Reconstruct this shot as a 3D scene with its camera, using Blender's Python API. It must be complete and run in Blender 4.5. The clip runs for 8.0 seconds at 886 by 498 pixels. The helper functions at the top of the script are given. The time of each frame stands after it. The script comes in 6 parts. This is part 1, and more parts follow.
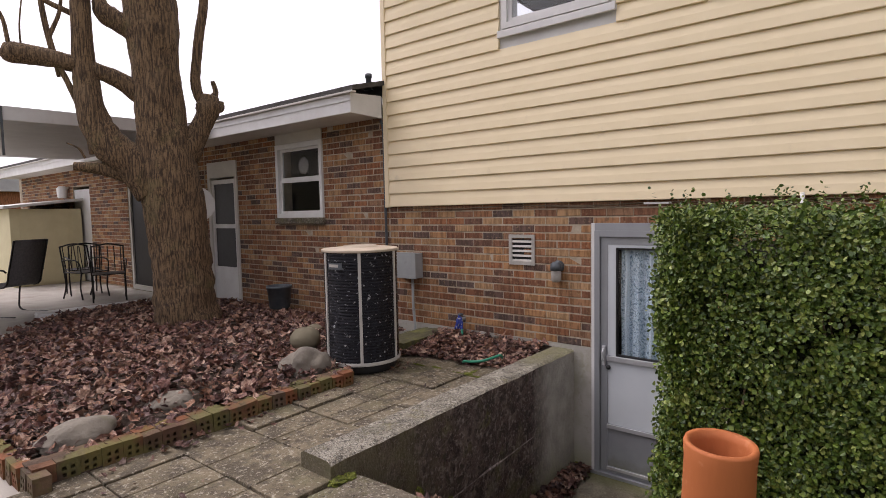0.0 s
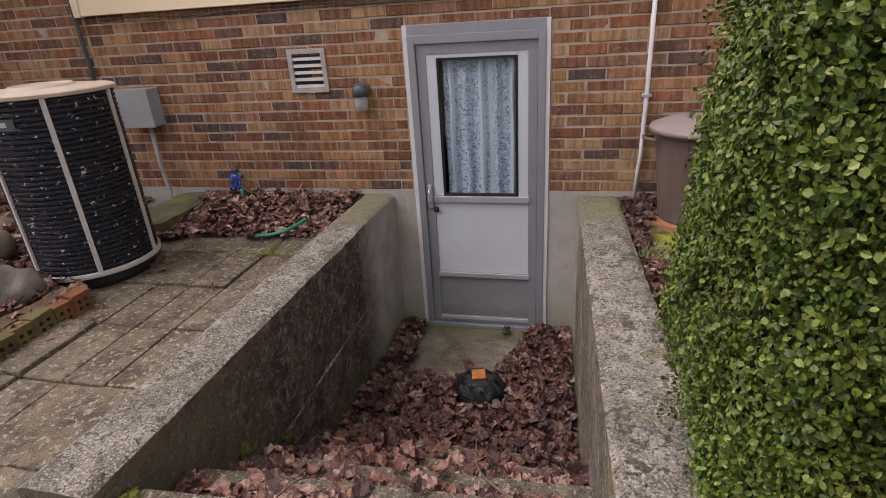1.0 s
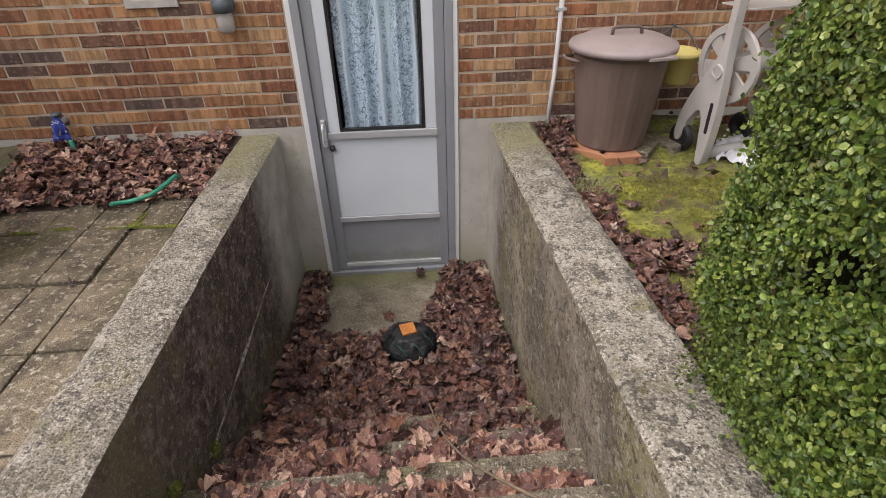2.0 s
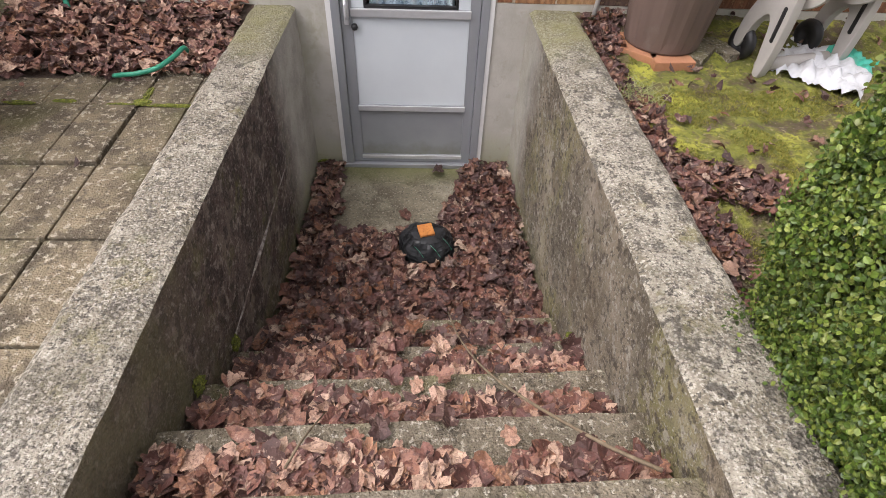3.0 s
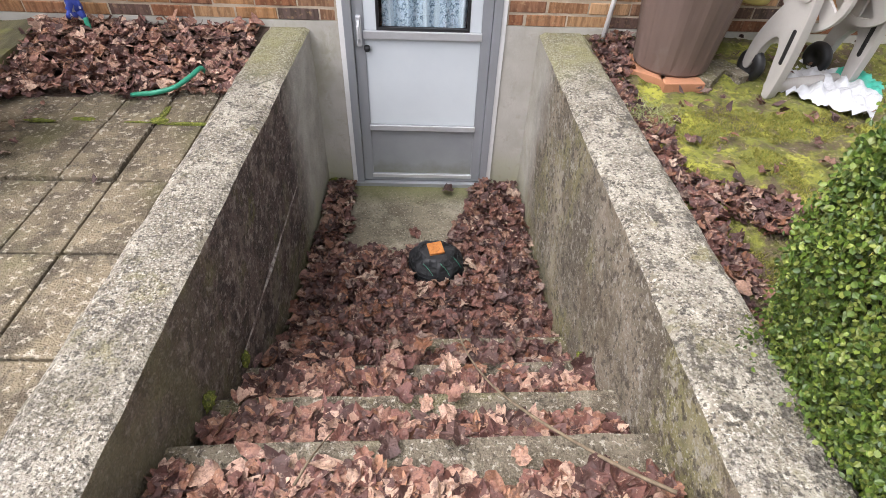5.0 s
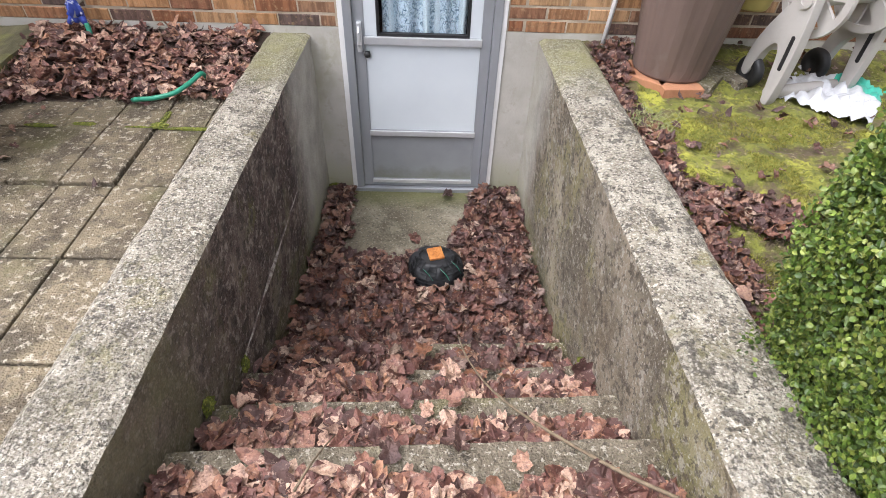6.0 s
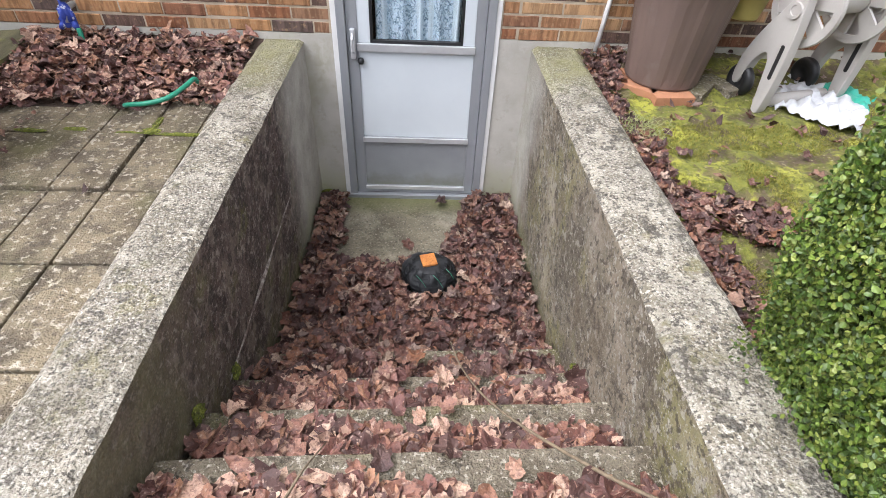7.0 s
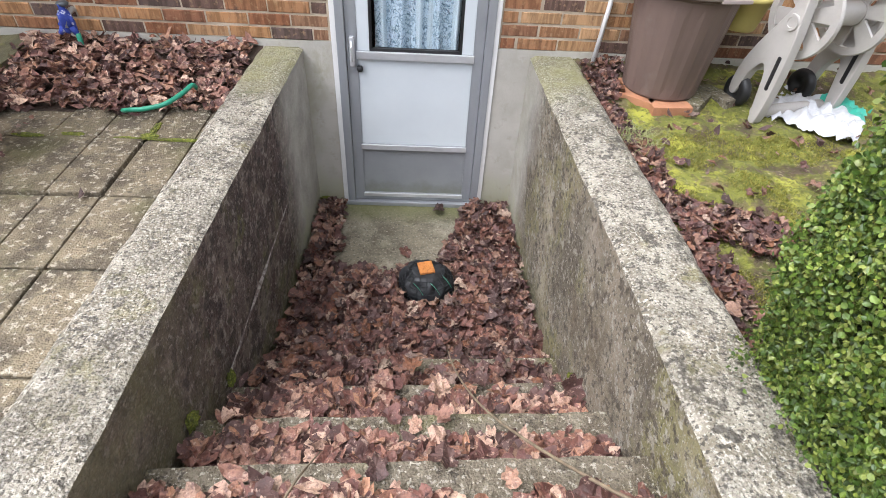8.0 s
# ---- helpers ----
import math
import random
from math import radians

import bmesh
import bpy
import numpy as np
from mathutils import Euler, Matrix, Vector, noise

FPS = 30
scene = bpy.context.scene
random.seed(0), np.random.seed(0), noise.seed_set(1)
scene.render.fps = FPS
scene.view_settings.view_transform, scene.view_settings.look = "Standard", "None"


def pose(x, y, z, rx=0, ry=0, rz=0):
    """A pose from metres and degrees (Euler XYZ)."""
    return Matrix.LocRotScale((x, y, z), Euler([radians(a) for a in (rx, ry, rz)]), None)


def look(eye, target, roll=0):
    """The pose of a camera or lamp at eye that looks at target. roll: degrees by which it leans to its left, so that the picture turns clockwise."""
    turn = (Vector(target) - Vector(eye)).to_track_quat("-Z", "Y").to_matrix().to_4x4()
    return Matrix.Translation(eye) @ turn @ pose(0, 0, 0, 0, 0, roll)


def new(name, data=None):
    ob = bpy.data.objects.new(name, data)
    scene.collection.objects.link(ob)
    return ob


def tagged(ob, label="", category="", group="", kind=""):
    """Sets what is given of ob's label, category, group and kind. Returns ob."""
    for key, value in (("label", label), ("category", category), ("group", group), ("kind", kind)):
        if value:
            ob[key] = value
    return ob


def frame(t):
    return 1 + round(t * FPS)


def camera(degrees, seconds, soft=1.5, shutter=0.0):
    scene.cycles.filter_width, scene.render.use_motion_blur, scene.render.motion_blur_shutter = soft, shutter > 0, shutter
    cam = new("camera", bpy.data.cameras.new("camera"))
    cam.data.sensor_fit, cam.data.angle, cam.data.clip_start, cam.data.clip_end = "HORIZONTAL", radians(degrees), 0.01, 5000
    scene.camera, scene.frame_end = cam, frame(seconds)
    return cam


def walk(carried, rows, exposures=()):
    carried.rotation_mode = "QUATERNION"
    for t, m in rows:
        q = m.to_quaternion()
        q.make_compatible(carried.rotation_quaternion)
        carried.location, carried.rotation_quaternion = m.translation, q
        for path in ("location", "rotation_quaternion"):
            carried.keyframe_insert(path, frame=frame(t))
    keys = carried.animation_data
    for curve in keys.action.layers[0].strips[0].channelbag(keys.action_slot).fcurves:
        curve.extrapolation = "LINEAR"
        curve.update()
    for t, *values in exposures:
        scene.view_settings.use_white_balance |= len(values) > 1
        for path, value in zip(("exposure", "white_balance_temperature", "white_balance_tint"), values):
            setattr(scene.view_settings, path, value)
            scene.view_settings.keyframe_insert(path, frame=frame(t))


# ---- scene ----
cam = camera(78.5, 8.0, soft=0.7)
PATH = [
    (0, (1.783, -4.202, 1.145), (0.545, -2.638, 1.006), -1.12),
    (0.2, (1.635, -3.994, 1.146), (0.423, -2.417, 0.938), -0.52),
    (0.5, (1.352, -3.760, 1.145), (0.493, -2.038, 0.601), -4.87),
    (0.8, (1.158, -3.522, 1.112), (0.551, -1.782, 0.335), -3.10),
    (1, (1.020, -3.386, 1.083), (0.573, -1.608, 0.285), -3.72),
    (1.2, (0.896, -3.274, 1.104), (0.580, -1.529, 0.181), -5.96),
    (1.5, (0.781, -3.148, 1.093), (0.510, -1.415, 0.131), -3.68),
    (1.8, (0.727, -3.049, 1.115), (0.645, -1.381, 0.016), -3.41),
    (2, (0.624, -3.038, 1.105), (0.709, -1.370, 0.006), -1.60),
    (2.2, (0.597, -2.994, 1.099), (0.699, -1.400, -0.105), 0.33),
    (3.3, (0.492, -2.886, 1.093), (0.568, -1.484, -0.332), 3.09),
    (3.5, (0.497, -2.889, 1.091), (0.559, -1.477, -0.325), 2.84),
    (4, (0.496, -2.894, 1.092), (0.551, -1.469, -0.311), 2.61),
    (4.5, (0.500, -2.898, 1.093), (0.552, -1.454, -0.291), 2.38),
    (6, (0.493, -2.901, 1.090), (0.549, -1.429, -0.264), 2.51),
    (6.5, (0.498, -2.900, 1.089), (0.565, -1.420, -0.254), 2.52),
    (7, (0.496, -2.900, 1.087), (0.575, -1.412, -0.247), 3.17),
    (7.5, (0.498, -2.897, 1.085), (0.571, -1.405, -0.245), 3.16),
    (8, (0.497, -2.898, 1.082), (0.584, -1.390, -0.229), 3.75),
]
walk(cam, [(t, look(eye, target, roll)) for t, eye, target, roll in PATH],
     exposures=[(0.0, 0.66, 6500, 23), (0.5, 0.53, 6500, 26), (1.0, 0.68, 6550, 27), (1.5, 0.90, 6550, 23), (2.0, 1.12, 6550, 19), (3.5, 1.56, 6420, 18), (4.5, 1.72, 6320, 17), (6.0, 1.83, 6150, 16), (7.0, 1.86, 6060, 15), (8.0, 1.86, 6040, 14)])

# ---- daylight: a bright overcast winter sky ----
world = bpy.data.worlds.new("overcast_sky")
scene.world = world
world.use_nodes = True
wn, wl = world.node_tree.nodes, world.node_tree.links
sky = wn.new("ShaderNodeTexSky")
sky.sky_type = "NISHITA"
sky.sun_disc = False
sky.sun_elevation = radians(62)
sky.sun_rotation = radians(250)
sky.dust_density = 3.0
sky.ozone_density = 0.5
pale = wn.new("ShaderNodeHueSaturation")
pale.inputs["Saturation"].default_value = 0.12
wl.new(sky.outputs[0], pale.inputs["Color"])
wl.new(pale.outputs[0], wn["Background"].inputs["Color"])
wn["Background"].inputs["Strength"].default_value = 0.15
sun = new("sun", bpy.data.lights.new("sun", "SUN"))
sun.data.energy = 0.9
sun.data.angle = radians(60)
sun.data.color = (1.0, 0.97, 0.92)
sun.matrix_world = look((-6.2, -1.6, 9.5), (0, 0, 0))

# ---- materials ----


def surface(name, c1, c2, scale=6.0, rough=0.85, bump=0.3, bscale=80.0, spots=(), zones=(), stretch=(1, 1, 1),
            metal=0.0, spec=0.4, palette=None, rand="", lo=0.35, hi=0.65, pebbles=None):
    """A two-scale procedural surface in world metres. spots: (colour, scale, from, to, amount). zones: a coat that begins along an axis, with a ragged edge. palette: colours picked at random per piece. pebbles: (size per metre, dark, light, amount), exposed grains in a dark matrix."""
    m = bpy.data.materials.new(name)
    m.use_nodes = True
    n, l = m.node_tree.nodes, m.node_tree.links
    bsdf = n["Principled BSDF"]
    geo = n.new("ShaderNodeNewGeometry")
    mp = n.new("ShaderNodeMapping")
    mp.inputs["Scale"].default_value = stretch
    l.new(geo.outputs["Position"], mp.inputs["Vector"])

    def noise_ramp(sc, a, b, detail=6.0, coords=mp.outputs[0]):
        t = n.new("ShaderNodeTexNoise")
        t.inputs["Scale"].default_value = sc
        t.inputs["Detail"].default_value = detail
        t.inputs["Roughness"].default_value = 0.62
        l.new(coords, t.inputs["Vector"])
        r = n.new("ShaderNodeMapRange")
        r.inputs["From Min"].default_value, r.inputs["From Max"].default_value = a, b
        l.new(t.outputs["Fac"], r.inputs["Value"])
        return r.outputs[0]

    def mixed(fac, a, b, blend="MIX"):
        x = n.new("ShaderNodeMixRGB")
        x.blend_type = blend
        for sock, v in zip(("Fac", "Color1", "Color2"), (fac, a, b)):
            if isinstance(v, (tuple, float)):
                x.inputs[sock].default_value = (*v, 1) if isinstance(v, tuple) else v
            else:
                l.new(v, x.inputs[sock])
        return x.outputs[0]

    fac = noise_ramp(scale, lo, hi)
    col = mixed(fac, c1, c2)
    if palette:
        ramp = n.new("ShaderNodeValToRGB")
        ramp.color_ramp.interpolation = "CONSTANT"
        els = ramp.color_ramp.elements
        for k, c in enumerate(palette):
            e = els[0] if k == 0 else els.new(k / len(palette)) if k > 1 else els[1]
            e.position, e.color = k / len(palette), (*c, 1)
        if rand == "object":
            l.new(n.new("ShaderNodeObjectInfo").outputs["Random"], ramp.inputs[0])
        else:
            l.new(geo.outputs["Random Per Island"], ramp.inputs[0])
        col = mixed(0.85, col, ramp.outputs[0])
        col = mixed(fac, col, mixed(1.0, col, (0.62, 0.6, 0.58), "MULTIPLY"))
    for c, sc, a, b, amount in spots:
        f = noise_ramp(sc, a, b, 8.0, geo.outputs["Position"])
        k = n.new("ShaderNodeMath")
        k.operation = "MULTIPLY"
        k.inputs[1].default_value = amount
        l.new(f, k.inputs[0])
        col = mixed(k.outputs[0], col, c)
    for c, axis, a, b, sc, wander, amount in zones:
        parts = n.new("ShaderNodeSeparateXYZ")
        l.new(geo.outputs["Position"], parts.inputs[0])
        w = noise_ramp(sc, 0.25, 0.75, 4.0, geo.outputs["Position"])
        add = n.new("ShaderNodeMath")
        add.operation = "MULTIPLY_ADD"
        add.inputs[1].default_value = wander
        l.new(w, add.inputs[0])
        l.new(parts.outputs[axis], add.inputs[2])
        r = n.new("ShaderNodeMapRange")
        r.inputs["From Min"].default_value, r.inputs["From Max"].default_value, r.inputs["To Max"].default_value = a, b, amount
        l.new(add.outputs[0], r.inputs["Value"])
        col = mixed(r.outputs[0], col, c)
    grain = None
    if pebbles:
        size, dark, light, amount = pebbles
        warp = n.new("ShaderNodeTexNoise")
        warp.inputs["Scale"].default_value = size * 0.7
        l.new(geo.outputs["Position"], warp.inputs["Vector"])
        bent = n.new("ShaderNodeVectorMath")
        bent.operation = "MULTIPLY_ADD"
        bent.inputs[1].default_value = (1.1 / size,) * 3
        l.new(warp.outputs["Color"], bent.inputs[0])
        l.new(geo.outputs["Position"], bent.inputs[2])
        cell = n.new("ShaderNodeTexVoronoi")
        cell.inputs["Scale"].default_value = size
        l.new(bent.outputs[0], cell.inputs["Vector"])
        pick = n.new("ShaderNodeSeparateColor")
        l.new(cell.outputs["Color"], pick.inputs[0])
        stone_col = mixed(pick.outputs[0], dark, light)
        body = n.new("ShaderNodeMapRange")
        body.inputs["From Min"].default_value, body.inputs["From Max"].default_value = 0.62, 0.30
        l.new(cell.outputs["Distance"], body.inputs["Value"])
        stone_col = mixed(body.outputs[0], dark, stone_col)
        bare = noise_ramp(6.0, 0.36, 0.60, 7.0, geo.outputs["Position"])
        k = n.new("ShaderNodeMath")
        k.operation = "MULTIPLY"
        k.inputs[1].default_value = amount
        l.new(bare, k.inputs[0])
        col = mixed(k.outputs[0], col, stone_col)
        grain = cell.outputs["Distance"]
    l.new(col, bsdf.inputs["Base Color"])
    bsdf.inputs["Roughness"].default_value = rough
    bsdf.inputs["Metallic"].default_value = metal
    bsdf.inputs["Specular IOR Level"].default_value = spec
    if bump:
        t = n.new("ShaderNodeTexNoise")
        t.inputs["Scale"].default_value = bscale
        t.inputs["Detail"].default_value = 5.0
        l.new(mp.outputs[0], t.inputs["Vector"])
        bp = n.new("ShaderNodeBump")
        bp.inputs["Strength"].default_value = bump
        bp.inputs["Distance"].default_value = 0.01
        l.new(t.outputs["Fac"], bp.inputs["Height"])
        if grain:
            bg = n.new("ShaderNodeBump")
            bg.invert = True
            bg.inputs["Strength"].default_value, bg.inputs["Distance"].default_value = 0.7, 0.006
            l.new(grain, bg.inputs["Height"])
            l.new(bg.outputs[0], bp.inputs["Normal"])
        l.new(bp.outputs[0], bsdf.inputs["Normal"])
    return m


BRICKS = [(0.297, 0.124, 0.058), (0.396, 0.205, 0.095), (0.242, 0.103, 0.053), (0.495, 0.292, 0.143), (0.352, 0.167, 0.08), (0.275, 0.135, 0.074), (0.143, 0.092, 0.074), (0.451, 0.243, 0.106), (0.264, 0.119, 0.064), (0.55, 0.34, 0.175), (0.187, 0.097, 0.064), (0.418, 0.216, 0.106), (0.116, 0.086, 0.076), (0.374, 0.151, 0.066), (0.33, 0.184, 0.106), (0.506, 0.27, 0.122)]
brick_look = dict(scale=12.0, rough=0.85, bump=0.6, bscale=90, stretch=(2.6, 2.6, 0.35), lo=0.44, hi=0.56, palette=BRICKS,
                  spots=[((0.44, 0.29, 0.16), 40, 0.55, 0.68, 0.55), ((0.06, 0.042, 0.036), 12, 0.58, 0.72, 0.6)])
MAT_BRICK = surface("fired_brick", (0.22, 0.1, 0.055), (0.16, 0.07, 0.04), rand="object", **brick_look)
MAT_BRICK_JOINED = surface("fired_brick_joined", (0.22, 0.1, 0.055), (0.16, 0.07, 0.04), rand="island", **brick_look)
MAT_MORTAR = surface("mortar", (0.50, 0.42, 0.32), (0.34, 0.28, 0.205), 9, 0.95, 0.5, 140)
MAT_SIDING = surface("cream_siding", (0.86, 0.73, 0.49), (0.82, 0.69, 0.45), 2.0, 0.55, 0.05, 30, spots=[((0.4, 0.34, 0.22), 5, 0.64, 0.8, 0.35)])
MAT_WHITE = surface("white_paint", (0.74, 0.74, 0.72), (0.66, 0.65, 0.63), 4, 0.5, 0.06, 60, spots=[((0.4, 0.37, 0.33), 9, 0.62, 0.8, 0.4)])
MAT_SOFFIT = surface("soffit_paint", (0.62, 0.60, 0.55), (0.55, 0.53, 0.49), 3, 0.6, 0.05, 40)
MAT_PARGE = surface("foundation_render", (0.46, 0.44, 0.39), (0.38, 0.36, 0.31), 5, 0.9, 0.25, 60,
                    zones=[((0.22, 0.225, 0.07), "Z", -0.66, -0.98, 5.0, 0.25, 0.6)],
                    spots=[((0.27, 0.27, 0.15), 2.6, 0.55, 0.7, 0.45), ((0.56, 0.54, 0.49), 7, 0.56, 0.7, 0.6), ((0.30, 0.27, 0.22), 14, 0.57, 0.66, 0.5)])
MAT_WALLTOP = surface("weathered_aggregate", (0.42, 0.385, 0.31), (0.22, 0.195, 0.145), 9, 0.95, 1.0, 150, lo=0.42, hi=0.58, pebbles=(120, (0.10, 0.09, 0.07), (0.60, 0.56, 0.48), 0.55),
                      zones=[((0.27, 0.26, 0.12), "Y", -0.5, -0.2, 5.0, 0.3, 0.75)],
                      spots=[((0.60, 0.57, 0.49), 95, 0.53, 0.57, 0.75), ((0.045, 0.042, 0.036), 70, 0.555, 0.60, 0.85), ((0.10, 0.09, 0.06), 4, 0.52, 0.62, 0.55), ((0.055, 0.05, 0.042), 20, 0.56, 0.61, 0.8), ((0.58, 0.54, 0.45), 30, 0.61, 0.67, 0.5), ((0.25, 0.23, 0.07), 8, 0.60, 0.68, 0.35), ((0.035, 0.032, 0.027), 48, 0.57, 0.61, 0.8)])
# Stains, plus the shade of the left wall's face put into darker colours.
MAT_WALL_DARK = surface("stained_shaded_concrete", (0.062, 0.038, 0.033), (0.125, 0.09, 0.074), 4.5, 0.9, 1.0, 55, stretch=(1, 1, 0.55), lo=0.4, hi=0.6, pebbles=(110, (0.03, 0.02, 0.018), (0.26, 0.21, 0.18), 0.3),
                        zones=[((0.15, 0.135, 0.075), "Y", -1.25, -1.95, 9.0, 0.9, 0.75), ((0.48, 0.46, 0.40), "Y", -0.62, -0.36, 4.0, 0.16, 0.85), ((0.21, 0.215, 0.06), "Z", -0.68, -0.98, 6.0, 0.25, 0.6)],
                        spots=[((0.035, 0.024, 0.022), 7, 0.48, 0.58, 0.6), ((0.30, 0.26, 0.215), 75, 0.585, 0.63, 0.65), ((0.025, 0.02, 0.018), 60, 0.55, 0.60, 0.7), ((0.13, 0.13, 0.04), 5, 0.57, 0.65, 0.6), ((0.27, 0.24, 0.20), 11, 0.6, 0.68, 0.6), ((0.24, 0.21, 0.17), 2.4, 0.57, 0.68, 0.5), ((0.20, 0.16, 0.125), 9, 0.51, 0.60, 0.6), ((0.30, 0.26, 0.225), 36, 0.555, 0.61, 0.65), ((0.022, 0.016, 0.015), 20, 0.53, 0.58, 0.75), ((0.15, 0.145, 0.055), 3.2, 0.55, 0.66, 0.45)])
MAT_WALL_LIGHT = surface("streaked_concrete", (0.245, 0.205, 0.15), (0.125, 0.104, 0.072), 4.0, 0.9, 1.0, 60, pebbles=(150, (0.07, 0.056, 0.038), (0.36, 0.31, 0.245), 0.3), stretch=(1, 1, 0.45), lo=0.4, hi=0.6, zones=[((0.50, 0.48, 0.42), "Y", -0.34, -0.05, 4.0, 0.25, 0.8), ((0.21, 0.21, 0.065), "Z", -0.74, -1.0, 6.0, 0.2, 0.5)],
                         spots=[((0.10, 0.082, 0.055), 5, 0.5, 0.59, 0.75), ((0.21, 0.195, 0.07), 3.1, 0.52, 0.61, 0.65), ((0.40, 0.375, 0.32), 24, 0.55, 0.61, 0.65), ((0.055, 0.046, 0.034), 44, 0.565, 0.61, 0.8), ((0.07, 0.06, 0.042), 13, 0.58, 0.64, 0.65), ((0.44, 0.39, 0.31), 1.8, 0.53, 0.64, 0.5), ((0.46, 0.43, 0.37), 90, 0.58, 0.62, 0.6), ((0.13, 0.095, 0.055), 2.6, 0.50, 0.60, 0.6), ((0.05, 0.04, 0.028), 26, 0.555, 0.60, 0.75)])
MAT_STEP = surface("worn_step_concrete", (0.215, 0.185, 0.135), (0.125, 0.105, 0.075), 7, 0.95, 0.9, 110, pebbles=(170, (0.06, 0.048, 0.032), (0.40, 0.34, 0.25), 0.3),
                   spots=[((0.075, 0.062, 0.04), 5, 0.48, 0.60, 0.7), ((0.16, 0.16, 0.05), 3, 0.54, 0.64, 0.55), ((0.46, 0.43, 0.36), 60, 0.56, 0.61, 0.75), ((0.04, 0.034, 0.026), 40, 0.565, 0.61, 0.75), ((0.40, 0.36, 0.27), 7, 0.57, 0.67, 0.55)])
MAT_PAVER = surface("paver_concrete", (0.255, 0.21, 0.137), (0.14, 0.112, 0.07), 5, 0.92, 0.9, 100, pebbles=(180, (0.08, 0.064, 0.043), (0.46, 0.39, 0.285), 0.28),
                    spots=[((0.06, 0.05, 0.035), 7, 0.48, 0.58, 0.75), ((0.50, 0.455, 0.36), 44, 0.56, 0.61, 0.75), ((0.055, 0.047, 0.035), 30, 0.56, 0.64, 0.7), ((0.12, 0.12, 0.045), 2.6, 0.55, 0.7, 0.55)])
MAT_PATIO = surface("patio_concrete", (0.44, 0.41, 0.36), (0.34, 0.31, 0.265), 2.4, 0.9, 0.3, 90, spots=[((0.16, 0.14, 0.12), 1.6, 0.56, 0.75, 0.6)])
MAT_SOIL = surface("damp_soil", (0.075, 0.05, 0.035), (0.04, 0.028, 0.02), 18, 0.97, 1.0, 60)
MAT_TUFT = surface("joint_moss", (0.15, 0.17, 0.025), (0.07, 0.085, 0.016), 40, 0.98, 1.0, 160, spots=[((0.27, 0.28, 0.05), 90, 0.53, 0.6, 0.7), ((0.05, 0.045, 0.02), 25, 0.55, 0.62, 0.7)])
MAT_GRASS = surface("winter_grass", (0.10, 0.11, 0.04), (0.14, 0.12, 0.06), 3, 0.95, 0.8, 60)
MAT_MOSS = surface("moss", (0.20, 0.21, 0.035), (0.10, 0.105, 0.024), 9, 0.98, 1.0, 120, spots=[((0.37, 0.37, 0.055), 6, 0.52, 0.62, 0.75), ((0.075, 0.052, 0.038), 4.0, 0.49, 0.57, 0.9), ((0.10, 0.07, 0.05), 11.0, 0.54, 0.6, 0.7), ((0.075, 0.08, 0.016), 38, 0.52, 0.6, 0.75), ((0.34, 0.30, 0.17), 55, 0.6, 0.66, 0.6)])
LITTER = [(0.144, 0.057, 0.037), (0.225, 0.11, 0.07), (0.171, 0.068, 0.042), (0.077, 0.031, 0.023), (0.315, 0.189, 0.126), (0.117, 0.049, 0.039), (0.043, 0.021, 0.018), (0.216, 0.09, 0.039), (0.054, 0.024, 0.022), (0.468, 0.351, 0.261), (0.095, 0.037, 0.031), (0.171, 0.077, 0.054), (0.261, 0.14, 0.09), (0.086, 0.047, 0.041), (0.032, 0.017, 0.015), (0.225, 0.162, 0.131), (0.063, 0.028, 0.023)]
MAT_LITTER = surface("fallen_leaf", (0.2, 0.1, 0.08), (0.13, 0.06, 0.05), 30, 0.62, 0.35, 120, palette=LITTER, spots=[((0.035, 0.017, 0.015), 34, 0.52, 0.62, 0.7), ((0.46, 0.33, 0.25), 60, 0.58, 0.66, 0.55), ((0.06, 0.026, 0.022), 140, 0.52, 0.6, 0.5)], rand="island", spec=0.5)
GREENS = [(0.049, 0.095, 0.011), (0.103, 0.167, 0.020), (0.153, 0.224, 0.030), (0.072, 0.123, 0.016), (0.203, 0.269, 0.046), (0.115, 0.178, 0.022), (0.272, 0.320, 0.075), (0.087, 0.146, 0.022), (0.038, 0.073, 0.010), (0.164, 0.201, 0.030)]
MAT_BOX = surface("boxwood_leaf", (0.05, 0.11, 0.02), (0.035, 0.08, 0.016), 50, 0.42, 0.0, palette=GREENS, rand="island", spec=0.4)
# Near-black colour painting the shade between the hedge leaves.
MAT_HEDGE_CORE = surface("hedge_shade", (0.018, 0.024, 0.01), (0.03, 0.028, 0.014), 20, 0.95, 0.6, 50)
MAT_TWIG = surface("twig_bark", (0.20, 0.155, 0.10), (0.12, 0.09, 0.06), 40, 0.9, 0.3, 90)
MAT_BARK = surface("tree_bark", (0.235, 0.155, 0.085), (0.06, 0.04, 0.026), 30, 0.95, 1.0, 40, stretch=(2.4, 2.4, 0.24), lo=0.42, hi=0.58,
                   spots=[((0.28, 0.20, 0.125), 2.0, 0.55, 0.7, 0.35), ((0.19, 0.165, 0.07), 3.0, 0.58, 0.7, 0.45), ((0.05, 0.035, 0.024), 45, 0.56, 0.62, 0.6)])
MAT_ALU = surface("mill_aluminium", (0.36, 0.375, 0.39), (0.31, 0.325, 0.34), 3, 0.42, 0.03, 40, metal=0.35, stretch=(1, 1, 0.3),
                  spots=[((0.24, 0.25, 0.25), 2, 0.55, 0.75, 0.35)])
